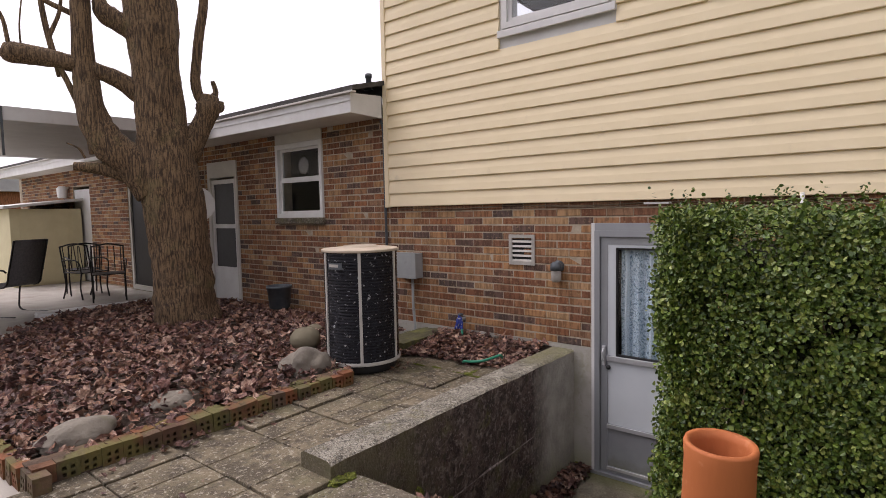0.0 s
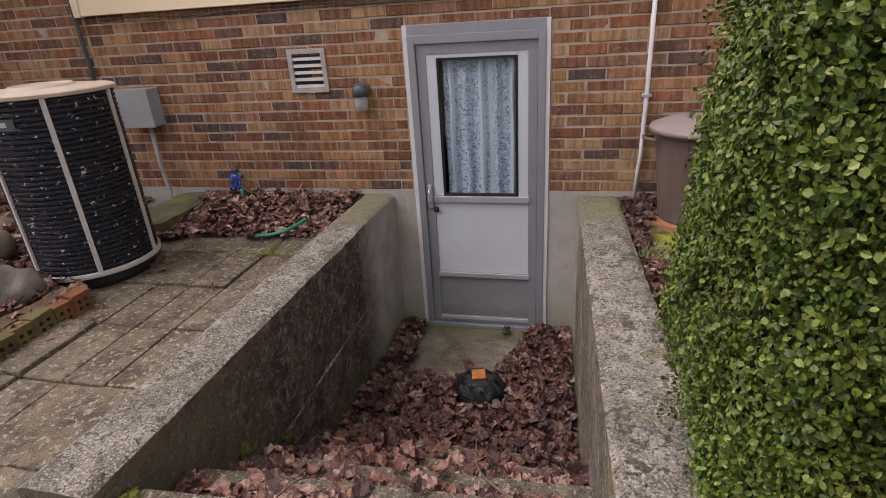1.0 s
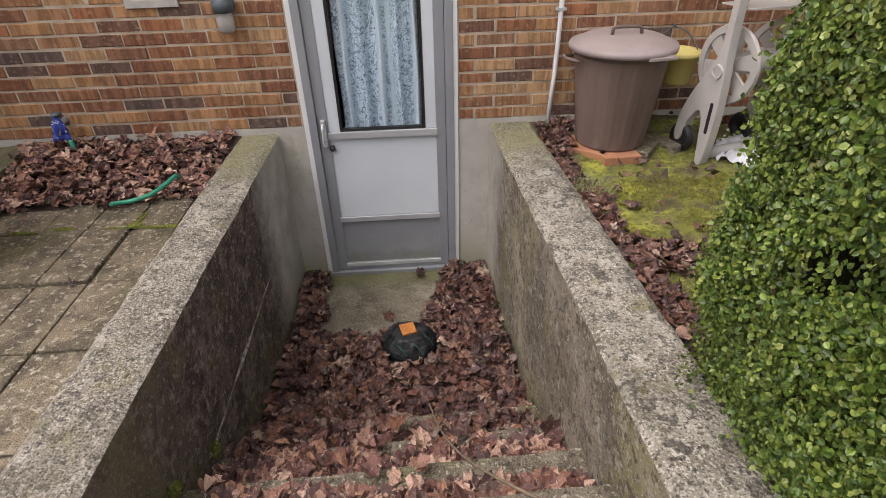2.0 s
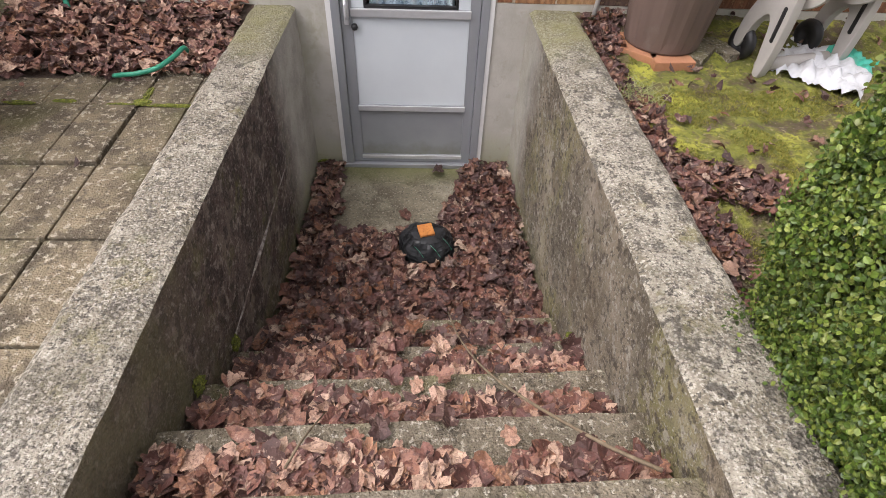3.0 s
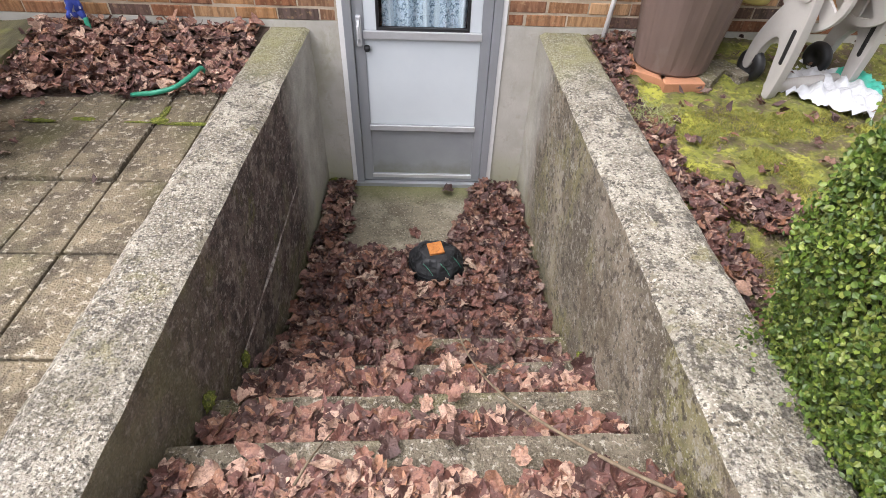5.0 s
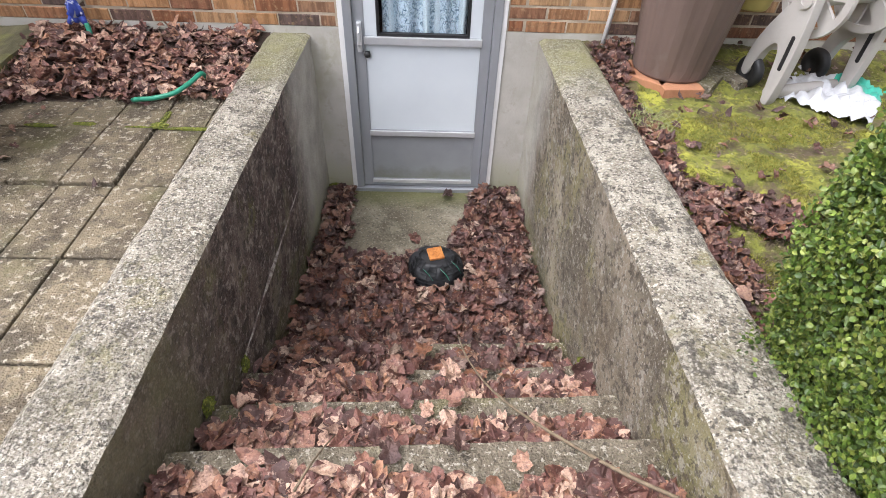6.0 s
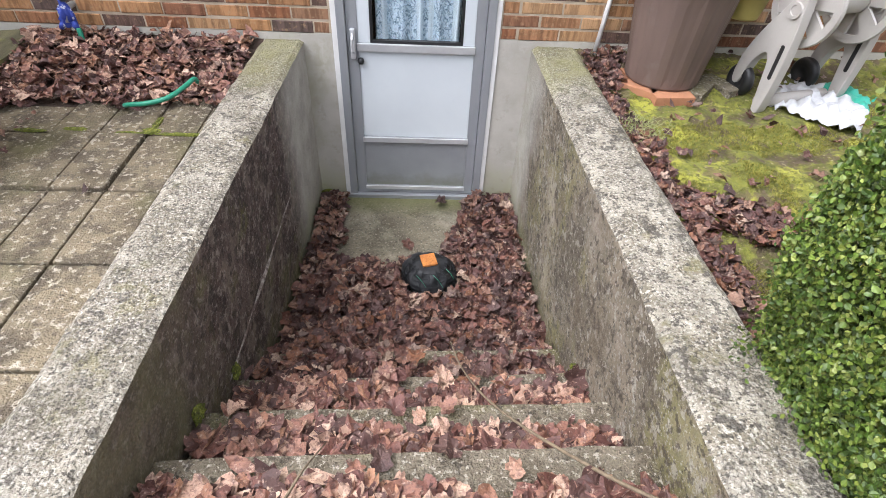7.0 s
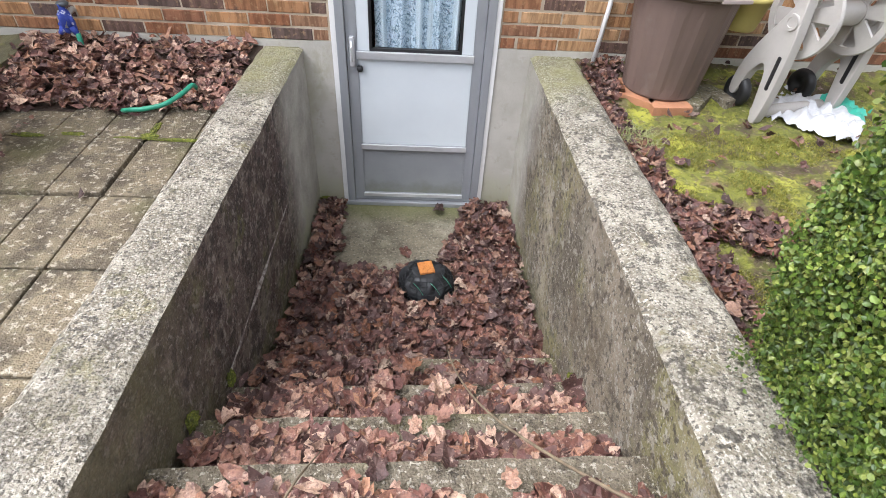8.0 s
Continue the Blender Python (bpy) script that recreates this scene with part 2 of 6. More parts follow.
MAT_KICK = surface("stained_kick_panel", (0.36, 0.375, 0.39), (0.31, 0.325, 0.34), 3, 0.42, 0.03, 40, metal=0.35, zones=[((0.17, 0.18, 0.08), "Z", -0.80, -0.96, 9.0, 0.12, 0.7)])
MAT_ALU_BRIGHT = surface("bright_aluminium", (0.72, 0.73, 0.74), (0.6, 0.61, 0.62), 6, 0.3, 0.03, 50, metal=0.5)
MAT_DOOR_PANEL = surface("pale_door_panel", (0.60, 0.64, 0.655), (0.56, 0.60, 0.62), 2, 0.45, 0.02, 40)
MAT_BLACK = surface("black_gasket", (0.012, 0.012, 0.013), (0.02, 0.02, 0.02), 20, 0.5, 0.05, 60)
MAT_TERRACOTTA = surface("terracotta", (0.47, 0.145, 0.045), (0.40, 0.12, 0.036), 5, 0.7, 0.15, 70, stretch=(1, 1, 0.3), spots=[((0.62, 0.28, 0.15), 14, 0.6, 0.72, 0.4), ((0.36, 0.12, 0.05), 6, 0.58, 0.72, 0.35)])

# ---- mesh helpers ----


def part(name, bm, material, parent=None, label="", smooth=False):
    """Links a bmesh as one mesh object, under a thing or part."""
    me = bpy.data.meshes.new(name)
    bm.normal_update()
    bm.to_mesh(me)
    bm.free()
    for m in material if isinstance(material, (list, tuple)) else [material]:
        me.materials.append(m)
    if smooth:
        me.polygons.foreach_set("use_smooth", [True] * len(me.polygons))
    ob = new(name, me)
    if parent:
        ob.parent = parent
    if label:
        tagged(ob, label)
    return ob


def thing(name, place, label, category, group="", kind=""):
    """An Empty at the base of a thing; parts are built in its own frame."""
    ob = new(name)
    ob.location = place
    ob.empty_display_size = 0.05
    return tagged(ob, label, category, group, kind)


def box(bm, x0, x1, y0, y1, z0, z1, bevel=0.0, mat=0):
    b = bmesh.ops.create_cube(bm, size=1.0)
    for v in b["verts"]:
        v.co = Vector(((x0 + x1) / 2 + v.co.x * (x1 - x0), (y0 + y1) / 2 + v.co.y * (y1 - y0), (z0 + z1) / 2 + v.co.z * (z1 - z0)))
    faces = {f for v in b["verts"] for f in v.link_faces}
    for f in faces:
        f.material_index = mat
    if bevel:
        bmesh.ops.bevel(bm, geom=list({e for f in faces for e in f.edges}), offset=bevel, segments=2, affect="EDGES", profile=0.6)
    return bm


def bmbox(*args, **kw):
    return box(bmesh.new(), *args, **kw)


def tube(bm, points, radii, seg=8, caps=True, wobble=0.0, rnd=random):
    """A swept round form through points."""
    pts = [Vector(p) for p in points]
    if isinstance(radii, (int, float)):
        radii = [radii] * len(pts)
    rings = []
    side = None
    for i, p in enumerate(pts):
        d = (pts[min(i + 1, len(pts) - 1)] - pts[max(i - 1, 0)]).normalized()
        if side is None:
            side = d.orthogonal().normalized()
        side = (side - d * side.dot(d)).normalized()
        up = d.cross(side)
        ring = []
        for k in range(seg):
            a = 2 * math.pi * k / seg
            r = radii[i] * (1 + (wobble * noise.noise(Vector((math.cos(a) * 1.7, math.sin(a) * 1.7, i * 0.55)) + p * 0.3) if wobble else 0))
            ring.append(bm.verts.new(p + (side * math.cos(a) + up * math.sin(a)) * r))
        rings.append(ring)
    for a, b in zip(rings, rings[1:]):
        for k in range(seg):
            bm.faces.new((a[k], a[(k + 1) % seg], b[(k + 1) % seg], b[k]))
    if caps:
        bm.faces.new(rings[0][::-1])
        bm.faces.new(rings[-1])
    return bm


def lathe(bm, profile, seg=32, centre=(0, 0, 0), squash=1.0):
    """Turns (radius, height) pairs round a vertical axis."""
    rings = []
    for r, z in profile:
        rings.append([bm.verts.new((centre[0] + r * math.cos(2 * math.pi * k / seg), centre[1] + squash * r * math.sin(2 * math.pi * k / seg), centre[2] + z)) for k in range(seg)])
    for a, b in zip(rings, rings[1:]):
        for k in range(seg):
            bm.faces.new((a[k], a[(k + 1) % seg], b[(k + 1) % seg], b[k]))
    return bm


def spline(points, steps=6):
    """Catmull-Rom through the points."""
    p = [Vector(q) for q in points]
    p = [2 * p[0] - p[1]] + p + [2 * p[-1] - p[-2]]
    out = []
    for i in range(1, len(p) - 2):
        for s in range(steps):
            t = s / steps
            a, b, c, d = p[i - 1 : i + 3]
            out.append(0.5 * ((2 * b) + (c - a) * t + (2 * a - 5 * b + 4 * c - d) * t * t + (3 * b - a - 3 * c + d) * t ** 3))
    out.append(p[-2])
    return out


def cut_boxes(bm, x0, x1, z0, z1, y0, y1, holes):
    """A wall slab in the xz plane with openings (x0, x1, z0, z1) right through it."""
    xs = sorted({x0, x1, *[v for h in holes for v in h[:2] if x0 < v < x1]})
    zs = sorted({z0, z1, *[v for h in holes for v in h[2:] if z0 < v < z1]})
    vs = {}

    def vert(x, y, z):
        if (x, y, z) not in vs:
            vs[(x, y, z)] = bm.verts.new((x, y, z))
        return vs[(x, y, z)]

    def solid(i, k):
        if not (0 <= i < len(xs) - 1 and 0 <= k < len(zs) - 1):
            return False
        cx, cz = (xs[i] + xs[i + 1]) / 2, (zs[k] + zs[k + 1]) / 2
        return not any(h[0] < cx < h[1] and h[2] < cz < h[3] for h in holes)

    for i in range(len(xs) - 1):
        for k in range(len(zs) - 1):
            if not solid(i, k):
                continue
            a, b, c, d = xs[i], xs[i + 1], zs[k], zs[k + 1]
            bm.faces.new([vert(*p) for p in ((a, y0, c), (b, y0, c), (b, y0, d), (a, y0, d))])
            bm.faces.new([vert(*p) for p in ((b, y1, c), (a, y1, c), (a, y1, d), (b, y1, d))])
            for there, q in (((i - 1, k), ((a, y1, c), (a, y0, c), (a, y0, d), (a, y1, d))), ((i + 1, k), ((b, y0, c), (b, y1, c), (b, y1, d), (b, y0, d))),
                             ((i, k - 1), ((a, y1, c), (b, y1, c), (b, y0, c), (a, y0, c))), ((i, k + 1), ((a, y0, d), (b, y0, d), (b, y1, d), (a, y1, d)))):
                if not solid(*there):
                    bm.faces.new([vert(*p) for p in q])
    return bm


def rough_block(corners, z0, z1, n_long=60, n_up=12, n_wide=5, amp=0.004, seed=0.0, worn=0.008):
    """A cast concrete block on a four-cornered plan (a, b near end; c, d far end), worn along its edges. Face slots: 0 sides, 1 top, 2 second side."""
    bm = bmesh.new()
    a, b, c, d = [Vector((*p, 0)) for p in corners]
    ring = [(u / n_wide, 1.0) for u in range(n_wide + 1)] + [(1.0, 1 - v / n_up) for v in range(1, n_up + 1)] + [(1 - u / n_wide, 0.0) for u in range(1, n_wide + 1)] + [(0.0, v / n_up) for v in range(1, n_up)]
    rows = []
    for i in range(n_long + 1):
        t = i / n_long
        left, right = a.lerp(c, t), b.lerp(d, t)
        row = []
        for u, v in ring:
            p = left.lerp(right, u) + Vector((0, 0, z0 + (z1 - z0) * v))
            p += noise.noise_vector(p * 9 + Vector((seed, 0, 0))) * amp + noise.noise_vector(p * 40) * amp * 0.5
            if v == 1.0 and u in (0.0, 1.0):
                p.z -= worn + worn * abs(noise.noise(p * 14)) * (1 if worn < 0.01 else 0.7)
            row.append(bm.verts.new(p))
        rows.append(row)
    m = len(ring)
    for r0, r1 in zip(rows, rows[1:]):
        for k in range(m):
            f = bm.faces.new((r0[k], r1[k], r1[(k + 1) % m], r0[(k + 1) % m]))
            f.material_index = 1 if k < n_wide else 0 if k < n_wide + n_up else 0 if k < 2 * n_wide + n_up else 2
    bm.faces.new(rows[0])
    bm.faces.new(rows[-1][::-1])
    return bm


# ---- ground and paving ----
GROUND = -0.13


def sheet_with_hole(x0, x1, y0, y1, hx0, hx1, hy0, hy1, z):
    bm = bmesh.new()
    xs, ys = [x0, hx0, hx1, x1], [y0, hy0, hy1, y1]
    v = [[bm.verts.new((x, y, z)) for y in ys] for x in xs]
    for i in range(3):
        for k in range(3):
            if (i, k) != (1, 1):
                bm.faces.new((v[i][k], v[i + 1][k], v[i + 1][k + 1], v[i][k + 1]))
    return bm


tagged(part("ground", sheet_with_hole(-400, 400, -400, 400, -0.28, 1.25, -2.5, 0.1, -0.19), MAT_GRASS), "winter lawn ground reaching to the horizon", "ground", kind="structure")
# Added out of view: blocks low sky light and darkens glass reflections.
MAT_BACKDROP = surface("unseen_light_blocker", (0.10, 0.085, 0.065), (0.055, 0.055, 0.035), 0.5, 0.95, 0.5, 3, stretch=(1, 1, 0.3))
tagged(part("backdrop", bmbox(-45, 45, -24.5, -24, -0.2, 6.5), MAT_BACKDROP), "unseen dark panel added behind the yard to dim light and reflections", "backdrop", kind="structure")
patio = tagged(part("patio", bmbox(-15.0, -1.1, -9.0, -0.02, -0.188, -0.155), MAT_PATIO), "stained grey concrete patio slab beside the house", "patio", kind="structure")


def left_inner(y):
    return -0.155 + 0.02 * y


def left_outer(y):
    return -0.375 + 0.025 * y


def right_inner(y):
    return 1.07 - 0.037 * y


def right_outer(y):
    return 1.315 - 0.045 * y


# ---- stairwell ----
NEAR = -2.58
MAT_FLOOR = surface("damp_floor_concrete", (0.19, 0.165, 0.115), (0.10, 0.088, 0.058), 3.5, 0.85, 0.6, 90, lo=0.4, hi=0.6,
                    zones=[((0.13, 0.135, 0.05), "Y", -0.16, -0.02, 8.0, 0.1, 0.7)],
                    spots=[((0.34, 0.31, 0.235), 4.0, 0.52, 0.66, 0.6), ((0.075, 0.065, 0.04), 6.0, 0.52, 0.62, 0.65), ((0.05, 0.043, 0.03), 60, 0.56, 0.61, 0.7), ((0.38, 0.35, 0.28), 80, 0.57, 0.62, 0.6)])
well_floor = tagged(part("stairwell_floor", bmbox(-0.25, 1.2, -2.0, 0.3, -1.17, -1.05), MAT_FLOOR), "damp concrete floor at the bottom of the stairwell", "floor", kind="structure")
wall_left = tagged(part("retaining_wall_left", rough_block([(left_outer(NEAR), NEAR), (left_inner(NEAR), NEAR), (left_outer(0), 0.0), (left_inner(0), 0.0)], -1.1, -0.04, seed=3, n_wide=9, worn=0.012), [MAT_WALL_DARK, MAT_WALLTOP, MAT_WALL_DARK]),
                   "weathered concrete retaining wall, stained and shade-darkened face, lichened top", "retaining wall", kind="structure")
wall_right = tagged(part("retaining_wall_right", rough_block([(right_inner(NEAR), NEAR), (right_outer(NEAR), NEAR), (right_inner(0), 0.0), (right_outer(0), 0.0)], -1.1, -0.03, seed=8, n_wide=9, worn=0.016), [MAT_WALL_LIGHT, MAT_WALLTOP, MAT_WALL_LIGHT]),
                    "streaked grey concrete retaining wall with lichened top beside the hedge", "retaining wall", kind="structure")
STEPS = [(-2.42, -0.135, -3.5), (-2.165, -0.318, -2.45), (-1.912, -0.501, -2.2), (-1.665, -0.684, -1.95), (-1.405, -0.867, -1.7)]
stairs = thing("stairs", (0.45, -1.3, -1.0), "worn concrete cellar steps buried in fallen leaves", "stairs", kind="structure")
for k, (nose, top, back) in enumerate(STEPS):
    if k == 0:
        continue
    bm = rough_block([(left_inner(nose) - 0.03, back), (right_inner(nose) + 0.03, back), (left_inner(nose) - 0.03, nose - 0.03), (right_inner(nose) + 0.03, nose + 0.025)], -1.1, top, 10, 6, 30, 0.006, seed=k * 5.0)
    s = part("step", bm, [MAT_STEP, MAT_STEP, MAT_STEP])
    s.parent = stairs
    s.matrix_parent_inverse = Matrix.Translation((-0.45, 1.3, 1.0))
landing = tagged(part("landing_slab", rough_block([(-0.2, -4.2), (1.3, -4.2), (-0.2, -2.45), (1.19, -2.40)], -0.4, -0.135, 24, 3, 20, 0.004, seed=2), [MAT_STEP] * 3), "rough concrete landing slab at the head of the stairs", "slab", kind="structure")

# ---- leaf litter ----


def litter(name, n, spot, size, label, rnd, lift=0.02, tilt=0.5, material=None, ovals=0.5):
    """Many curled, lobed fallen leaves in one mesh. spot(): a place (x, y, z) for the next leaf."""
    outline = [(0.02, -0.42, 0), (0.22, -0.38, 1), (0.42, -0.26, 1), (0.37, -0.12, 1), (0.32, -0.02, 1), (0.47, 0.14, 1), (0.38, 0.32, 1), (0.23, 0.28, 1), (0.14, 0.46, 1), (-0.04, 0.53, 0), (-0.17, 0.31, 1), (-0.36, 0.36, 1), (-0.46, 0.14, 1), (-0.32, -0.01, 1), (-0.44, -0.18, 1), (-0.26, -0.37, 1)]
    oval = [(0.0, -0.55, 0), (0.16, -0.32, 1), (0.25, -0.05, 1), (0.19, 0.25, 1), (0.0, 0.58, 0), (-0.19, 0.25, 1), (-0.25, -0.05, 1), (-0.16, -0.32, 1)]
    verts, faces = [], []
    for _ in range(n):
        shape = oval if rnd.random() < ovals else outline
        s = size * min(1.4, max(0.35, rnd.lognormvariate(0.0, 0.32)))
        turn = Euler((rnd.gauss(0, tilt), rnd.gauss(0, tilt), rnd.uniform(0, 6.283))).to_matrix()
        place = Vector(spot())
        place.z += rnd.uniform(0, lift)
        curl, fold, twist = rnd.uniform(-0.9, 1.2), rnd.uniform(-0.3, 0.5), rnd.uniform(-1.0, 1.0)
        roll = rnd.uniform(-0.8, 1.0)
        wave, phase = rnd.uniform(0.02, 0.09), rnd.uniform(0, 6.283)
        base = len(verts)
        w = rnd.uniform(0.75, 1.1)
        m = len(shape)
        inner = [(x * 0.6, y * 0.6, 1) for x, y, _k in shape]
        for n_, (x, y, _k) in enumerate([(0.0, 0.0, 0)] + inner + shape):
            k = rnd.uniform(0.9, 1.08)
            x *= w * k
            y *= k
            z = fold * abs(x) + curl * (y * y - 0.08) * 0.8 + roll * x * x * 1.6 + twist * x * y * 1.5 + wave * math.sin(9 * x + 7 * y + phase) + rnd.uniform(-0.03, 0.03)
            verts.append(place + turn @ Vector((x * s, y * s, z * s)))
        for k in range(m):
            j = (k + 1) % m
            faces += [(base, base + 1 + k, base + 1 + j), (base + 1 + k, base + 1 + m + k, base + 1 + m + j, base + 1 + j)]
    me = bpy.data.meshes.new(name)
    me.from_pydata(verts, [], faces)
    me.materials.append(material or MAT_LITTER)
    return tagged(new(name, me), label, "leaves", kind="stuff")


rnd = random.Random(5)


def well_spot():
    """Deep along the sides and over the steps, bare on the slab before the door."""
    while True:
        y = rnd.uniform(-2.40, -0.04)
        x = rnd.uniform(left_inner(y) + 0.03, right_inner(y) - 0.025)
        rag = 0.05 * noise.noise(Vector((x * 6, y * 6, 0)))
        if y > -0.66 + rag - 0.1 * x and 0.02 + rag < x < 0.80 + 0.35 * (y + 0.1) + rag and rnd.random() < 0.997:
            continue
        if math.hypot(x - 0.54, y + 0.80) < 0.17 and rnd.random() < 0.97:
            continue
        top = -1.05
        for nose, z, back in STEPS:
            if y < nose:
                top = max(top, z)
        for nose, z, back in STEPS[1:]:
            if 0 < y - nose < 0.2:
                top = max(top, z - (0.135 if z > -0.7 else 0.11) - (y - nose) * 0.4)
            lip = 0.05 * noise.noise(Vector((x * 5, z * 9, 1)))
            if (-0.11 if z > -0.6 else -0.075) + lip < y - nose < (0.06 if z > -0.6 else 0.05) and rnd.random() < (0.985 if z > -0.6 else 0.93):
                break
        else:
            return (x, y, top + 0.012 + (0.03 if -1.3 < y < -0.8 else 0.0) * rnd.random())


PALE_LEAVES = [(0.289, 0.136, 0.09), (0.163, 0.065, 0.046), (0.463, 0.281, 0.193), (0.106, 0.041, 0.032), (0.048, 0.021, 0.017), (0.356, 0.177, 0.107), (0.597, 0.417, 0.304), (0.212, 0.091, 0.067), (0.04, 0.019, 0.017), (0.404, 0.213, 0.12), (0.135, 0.056, 0.047), (0.52, 0.34, 0.248), (0.072, 0.033, 0.029), (0.318, 0.168, 0.12)]
MAT_PALE_LITTER = surface("pale_fallen_leaf", (0.3, 0.17, 0.13), (0.2, 0.1, 0.08), 30, 0.65, 0.4, 120, palette=PALE_LEAVES, spots=[((0.06, 0.03, 0.028), 34, 0.52, 0.62, 0.7), ((0.52, 0.38, 0.29), 60, 0.57, 0.66, 0.6), ((0.09, 0.04, 0.034), 140, 0.52, 0.6, 0.5)], rand="island", spec=0.5)


def band_spot(upper):
    """A place in the stairwell, on the upper steps or below them."""
    while True:
        p = well_spot()
        if (p[1] < -1.6 + 0.12 * rnd.uniform(-1, 1)) == upper:
            return p


litter("leaf_litter", 3700, lambda: band_spot(False), 0.067, "deep drift of darker brown fallen leaves in the stairwell", rnd, 0.06, 0.44, None, 0.3)
litter("leaf_litter", 1500, lambda: band_spot(True), 0.074, "paler fallen leaves on the upper cellar steps", rnd, 0.035, 0.26, MAT_PALE_LITTER, 0.2)

# ---- planting bed ----
BED = [(-1.30, -3.48), (-2.9, -3.54), (-3.85, -3.34), (-5.1, -2.87), (-6.1, -2.2), (-6.3, -1.9), (-6.32, -0.8), (-6.32, -0.05), (-2.05, -0.03), (-1.86, -0.6), (-1.30, -1.45)]


def in_poly(x, y, poly):
    inside = False
    for (xa, ya), (xb, yb) in zip(poly, poly[1:] + poly[:1]):
        if (ya > y) != (yb > y) and x < (xb - xa) * (y - ya) / (yb - ya) + xa:
            inside = not inside
    return inside


def to_edge(x, y, poly):
    best = 9.0
    for (xa, ya), (xb, yb) in zip(poly, poly[1:] + poly[:1]):
        dx, dy = xb - xa, yb - ya
        t = max(0, min(1, ((x - xa) * dx + (y - ya) * dy) / (dx * dx + dy * dy)))
        best = min(best, math.hypot(x - xa - t * dx, y - ya - t * dy))
    return best


def bed_height(x, y):
    e = to_edge(x, y, BED) if in_poly(x, y, BED) else 0.0
    return -0.10 + 0.11 * min(1.0, e / 0.9) + 0.02 * noise.noise(Vector((x * 2.2, y * 2.2, 0))) - (0.07 if e == 0 else 0)


def mound(name, x0, x1, y0, y1, step, height, inside, material, label, category):
    bm = bmesh.new()
    nx, ny = int((x1 - x0) / step), int((y1 - y0) / step)
    v = {}
    for i in range(nx + 1):
        for k in range(ny + 1):
            x, y = x0 + i * step, y0 + k * step
            if inside(x, y):
                v[(i, k)] = bm.verts.new((x, y, height(x, y)))
    for i in range(nx):
        for k in range(ny):
            q = [(i, k), (i + 1, k), (i + 1, k + 1), (i, k + 1)]
            if all(c in v for c in q):
                bm.faces.new([v[c] for c in q])
    return tagged(part(name, bm, material, smooth=True), label, category, kind="structure")


mound("planting_bed", -6.8, -1.1, -3.6, 0.0, 0.06, bed_height, lambda x, y: in_poly(x, y, BED), MAT_SOIL, "mounded soil of the planting bed round the tree", "soil")


def bed_spot():
    while True:
        x, y = rnd.uniform(-6.6, -1.25), rnd.uniform(-3.5, -0.05)
        if in_poly(x, y, BED) and (x > -5.0 or rnd.random() < 0.5):
            return (x, y, bed_height(x, y) + 0.01)


litter("leaf_litter", 8500, bed_spot, 0.064, "brown fallen leaves covering the planting bed", rnd, 0.05, 0.5, MAT_PALE_LITTER)


def tap_spot():
    while True:
        x, y = rnd.uniform(-1.55, -0.36), rnd.uniform(-0.85, -0.03)
        if x < left_outer(y) - 0.02 and y > -0.62 + 0.04 * math.sin(x * 9) + 0.06 * noise.noise(Vector((x * 5, y * 5, 2))) - 0.3 * max(0, -x - 1.1):
            return (x, y, max(-0.122, -0.118 + 0.085 * max(0, 1 + y / 0.52)))


litter("leaf_litter", 1300, tap_spot, 0.06, "brown fallen leaves below the garden tap", rnd, 0.035, 0.35, MAT_PALE_LITTER)
mound("soil_strip", -1.56, -0.36, -0.63, 0.03, 0.03, lambda x, y: -0.135 + 0.095 * max(0, 1 + y / 0.5), lambda x, y: True, MAT_SOIL, "damp soil strip along the house wall", "soil")

# ---- moss ground by the right wall ----


def moss_height(x, y):
    return -0.115 + 0.07 * max(0, 1 + y / 0.5) + 0.03 * noise.noise(Vector((x * 3.1, y * 3.1, 4))) + 0.014 * noise.noise(Vector((x * 14, y * 14, 9))) + 0.009 * noise.noise(Vector((x * 45, y * 45, 2)))


mound("moss_ground", 1.25, 3.3, -2.9, 0.02, 0.016, moss_height, lambda x, y: True, MAT_MOSS, "yellow-green mossy ground beside the stairwell", "moss")


def moss_fuzz(n, rnd):
    """Short moss shoots over the ground, thick in patches."""
    verts, faces = [], []
    while len(faces) < n:
        x, y = rnd.uniform(1.36, 2.7), rnd.uniform(-2.2, -0.4)
        if noise.noise(Vector((x * 4.5, y * 4.5, 3))) + 0.25 * noise.noise(Vector((x * 17, y * 17, 5))) < 0.02:
            continue
        p = Vector((x, y, moss_height(x, y) - 0.001))
        for _ in range(4):
            a = rnd.uniform(0, 6.283)
            side = Vector((math.cos(a), math.sin(a), 0)) * rnd.uniform(0.001, 0.002)
            tip = Vector((rnd.gauss(0, 0.005), rnd.gauss(0, 0.005), rnd.uniform(0.006, 0.014)))
            q = p + Vector((rnd.gauss(0, 0.006), rnd.gauss(0, 0.006), 0))
            b = len(verts)
            verts.extend([q - side, q + side, q + tip])
            faces.append((b, b + 1, b + 2))
    me = bpy.data.meshes.new("moss_shoots")
    me.from_pydata(verts, [], faces)
    me.materials.append(surface("moss_shoot", (0.24, 0.24, 0.035), (0.14, 0.15, 0.02), 12, 0.9, 0.0, palette=[(0.20, 0.21, 0.03), (0.30, 0.29, 0.05), (0.13, 0.14, 0.02), (0.36, 0.33, 0.08), (0.24, 0.22, 0.05)], rand="island"))
    tagged(new("moss_shoots", me), "short yellow-green moss shoots on the ground", "moss", kind="stuff")


moss_fuzz(60000, random.Random(17))


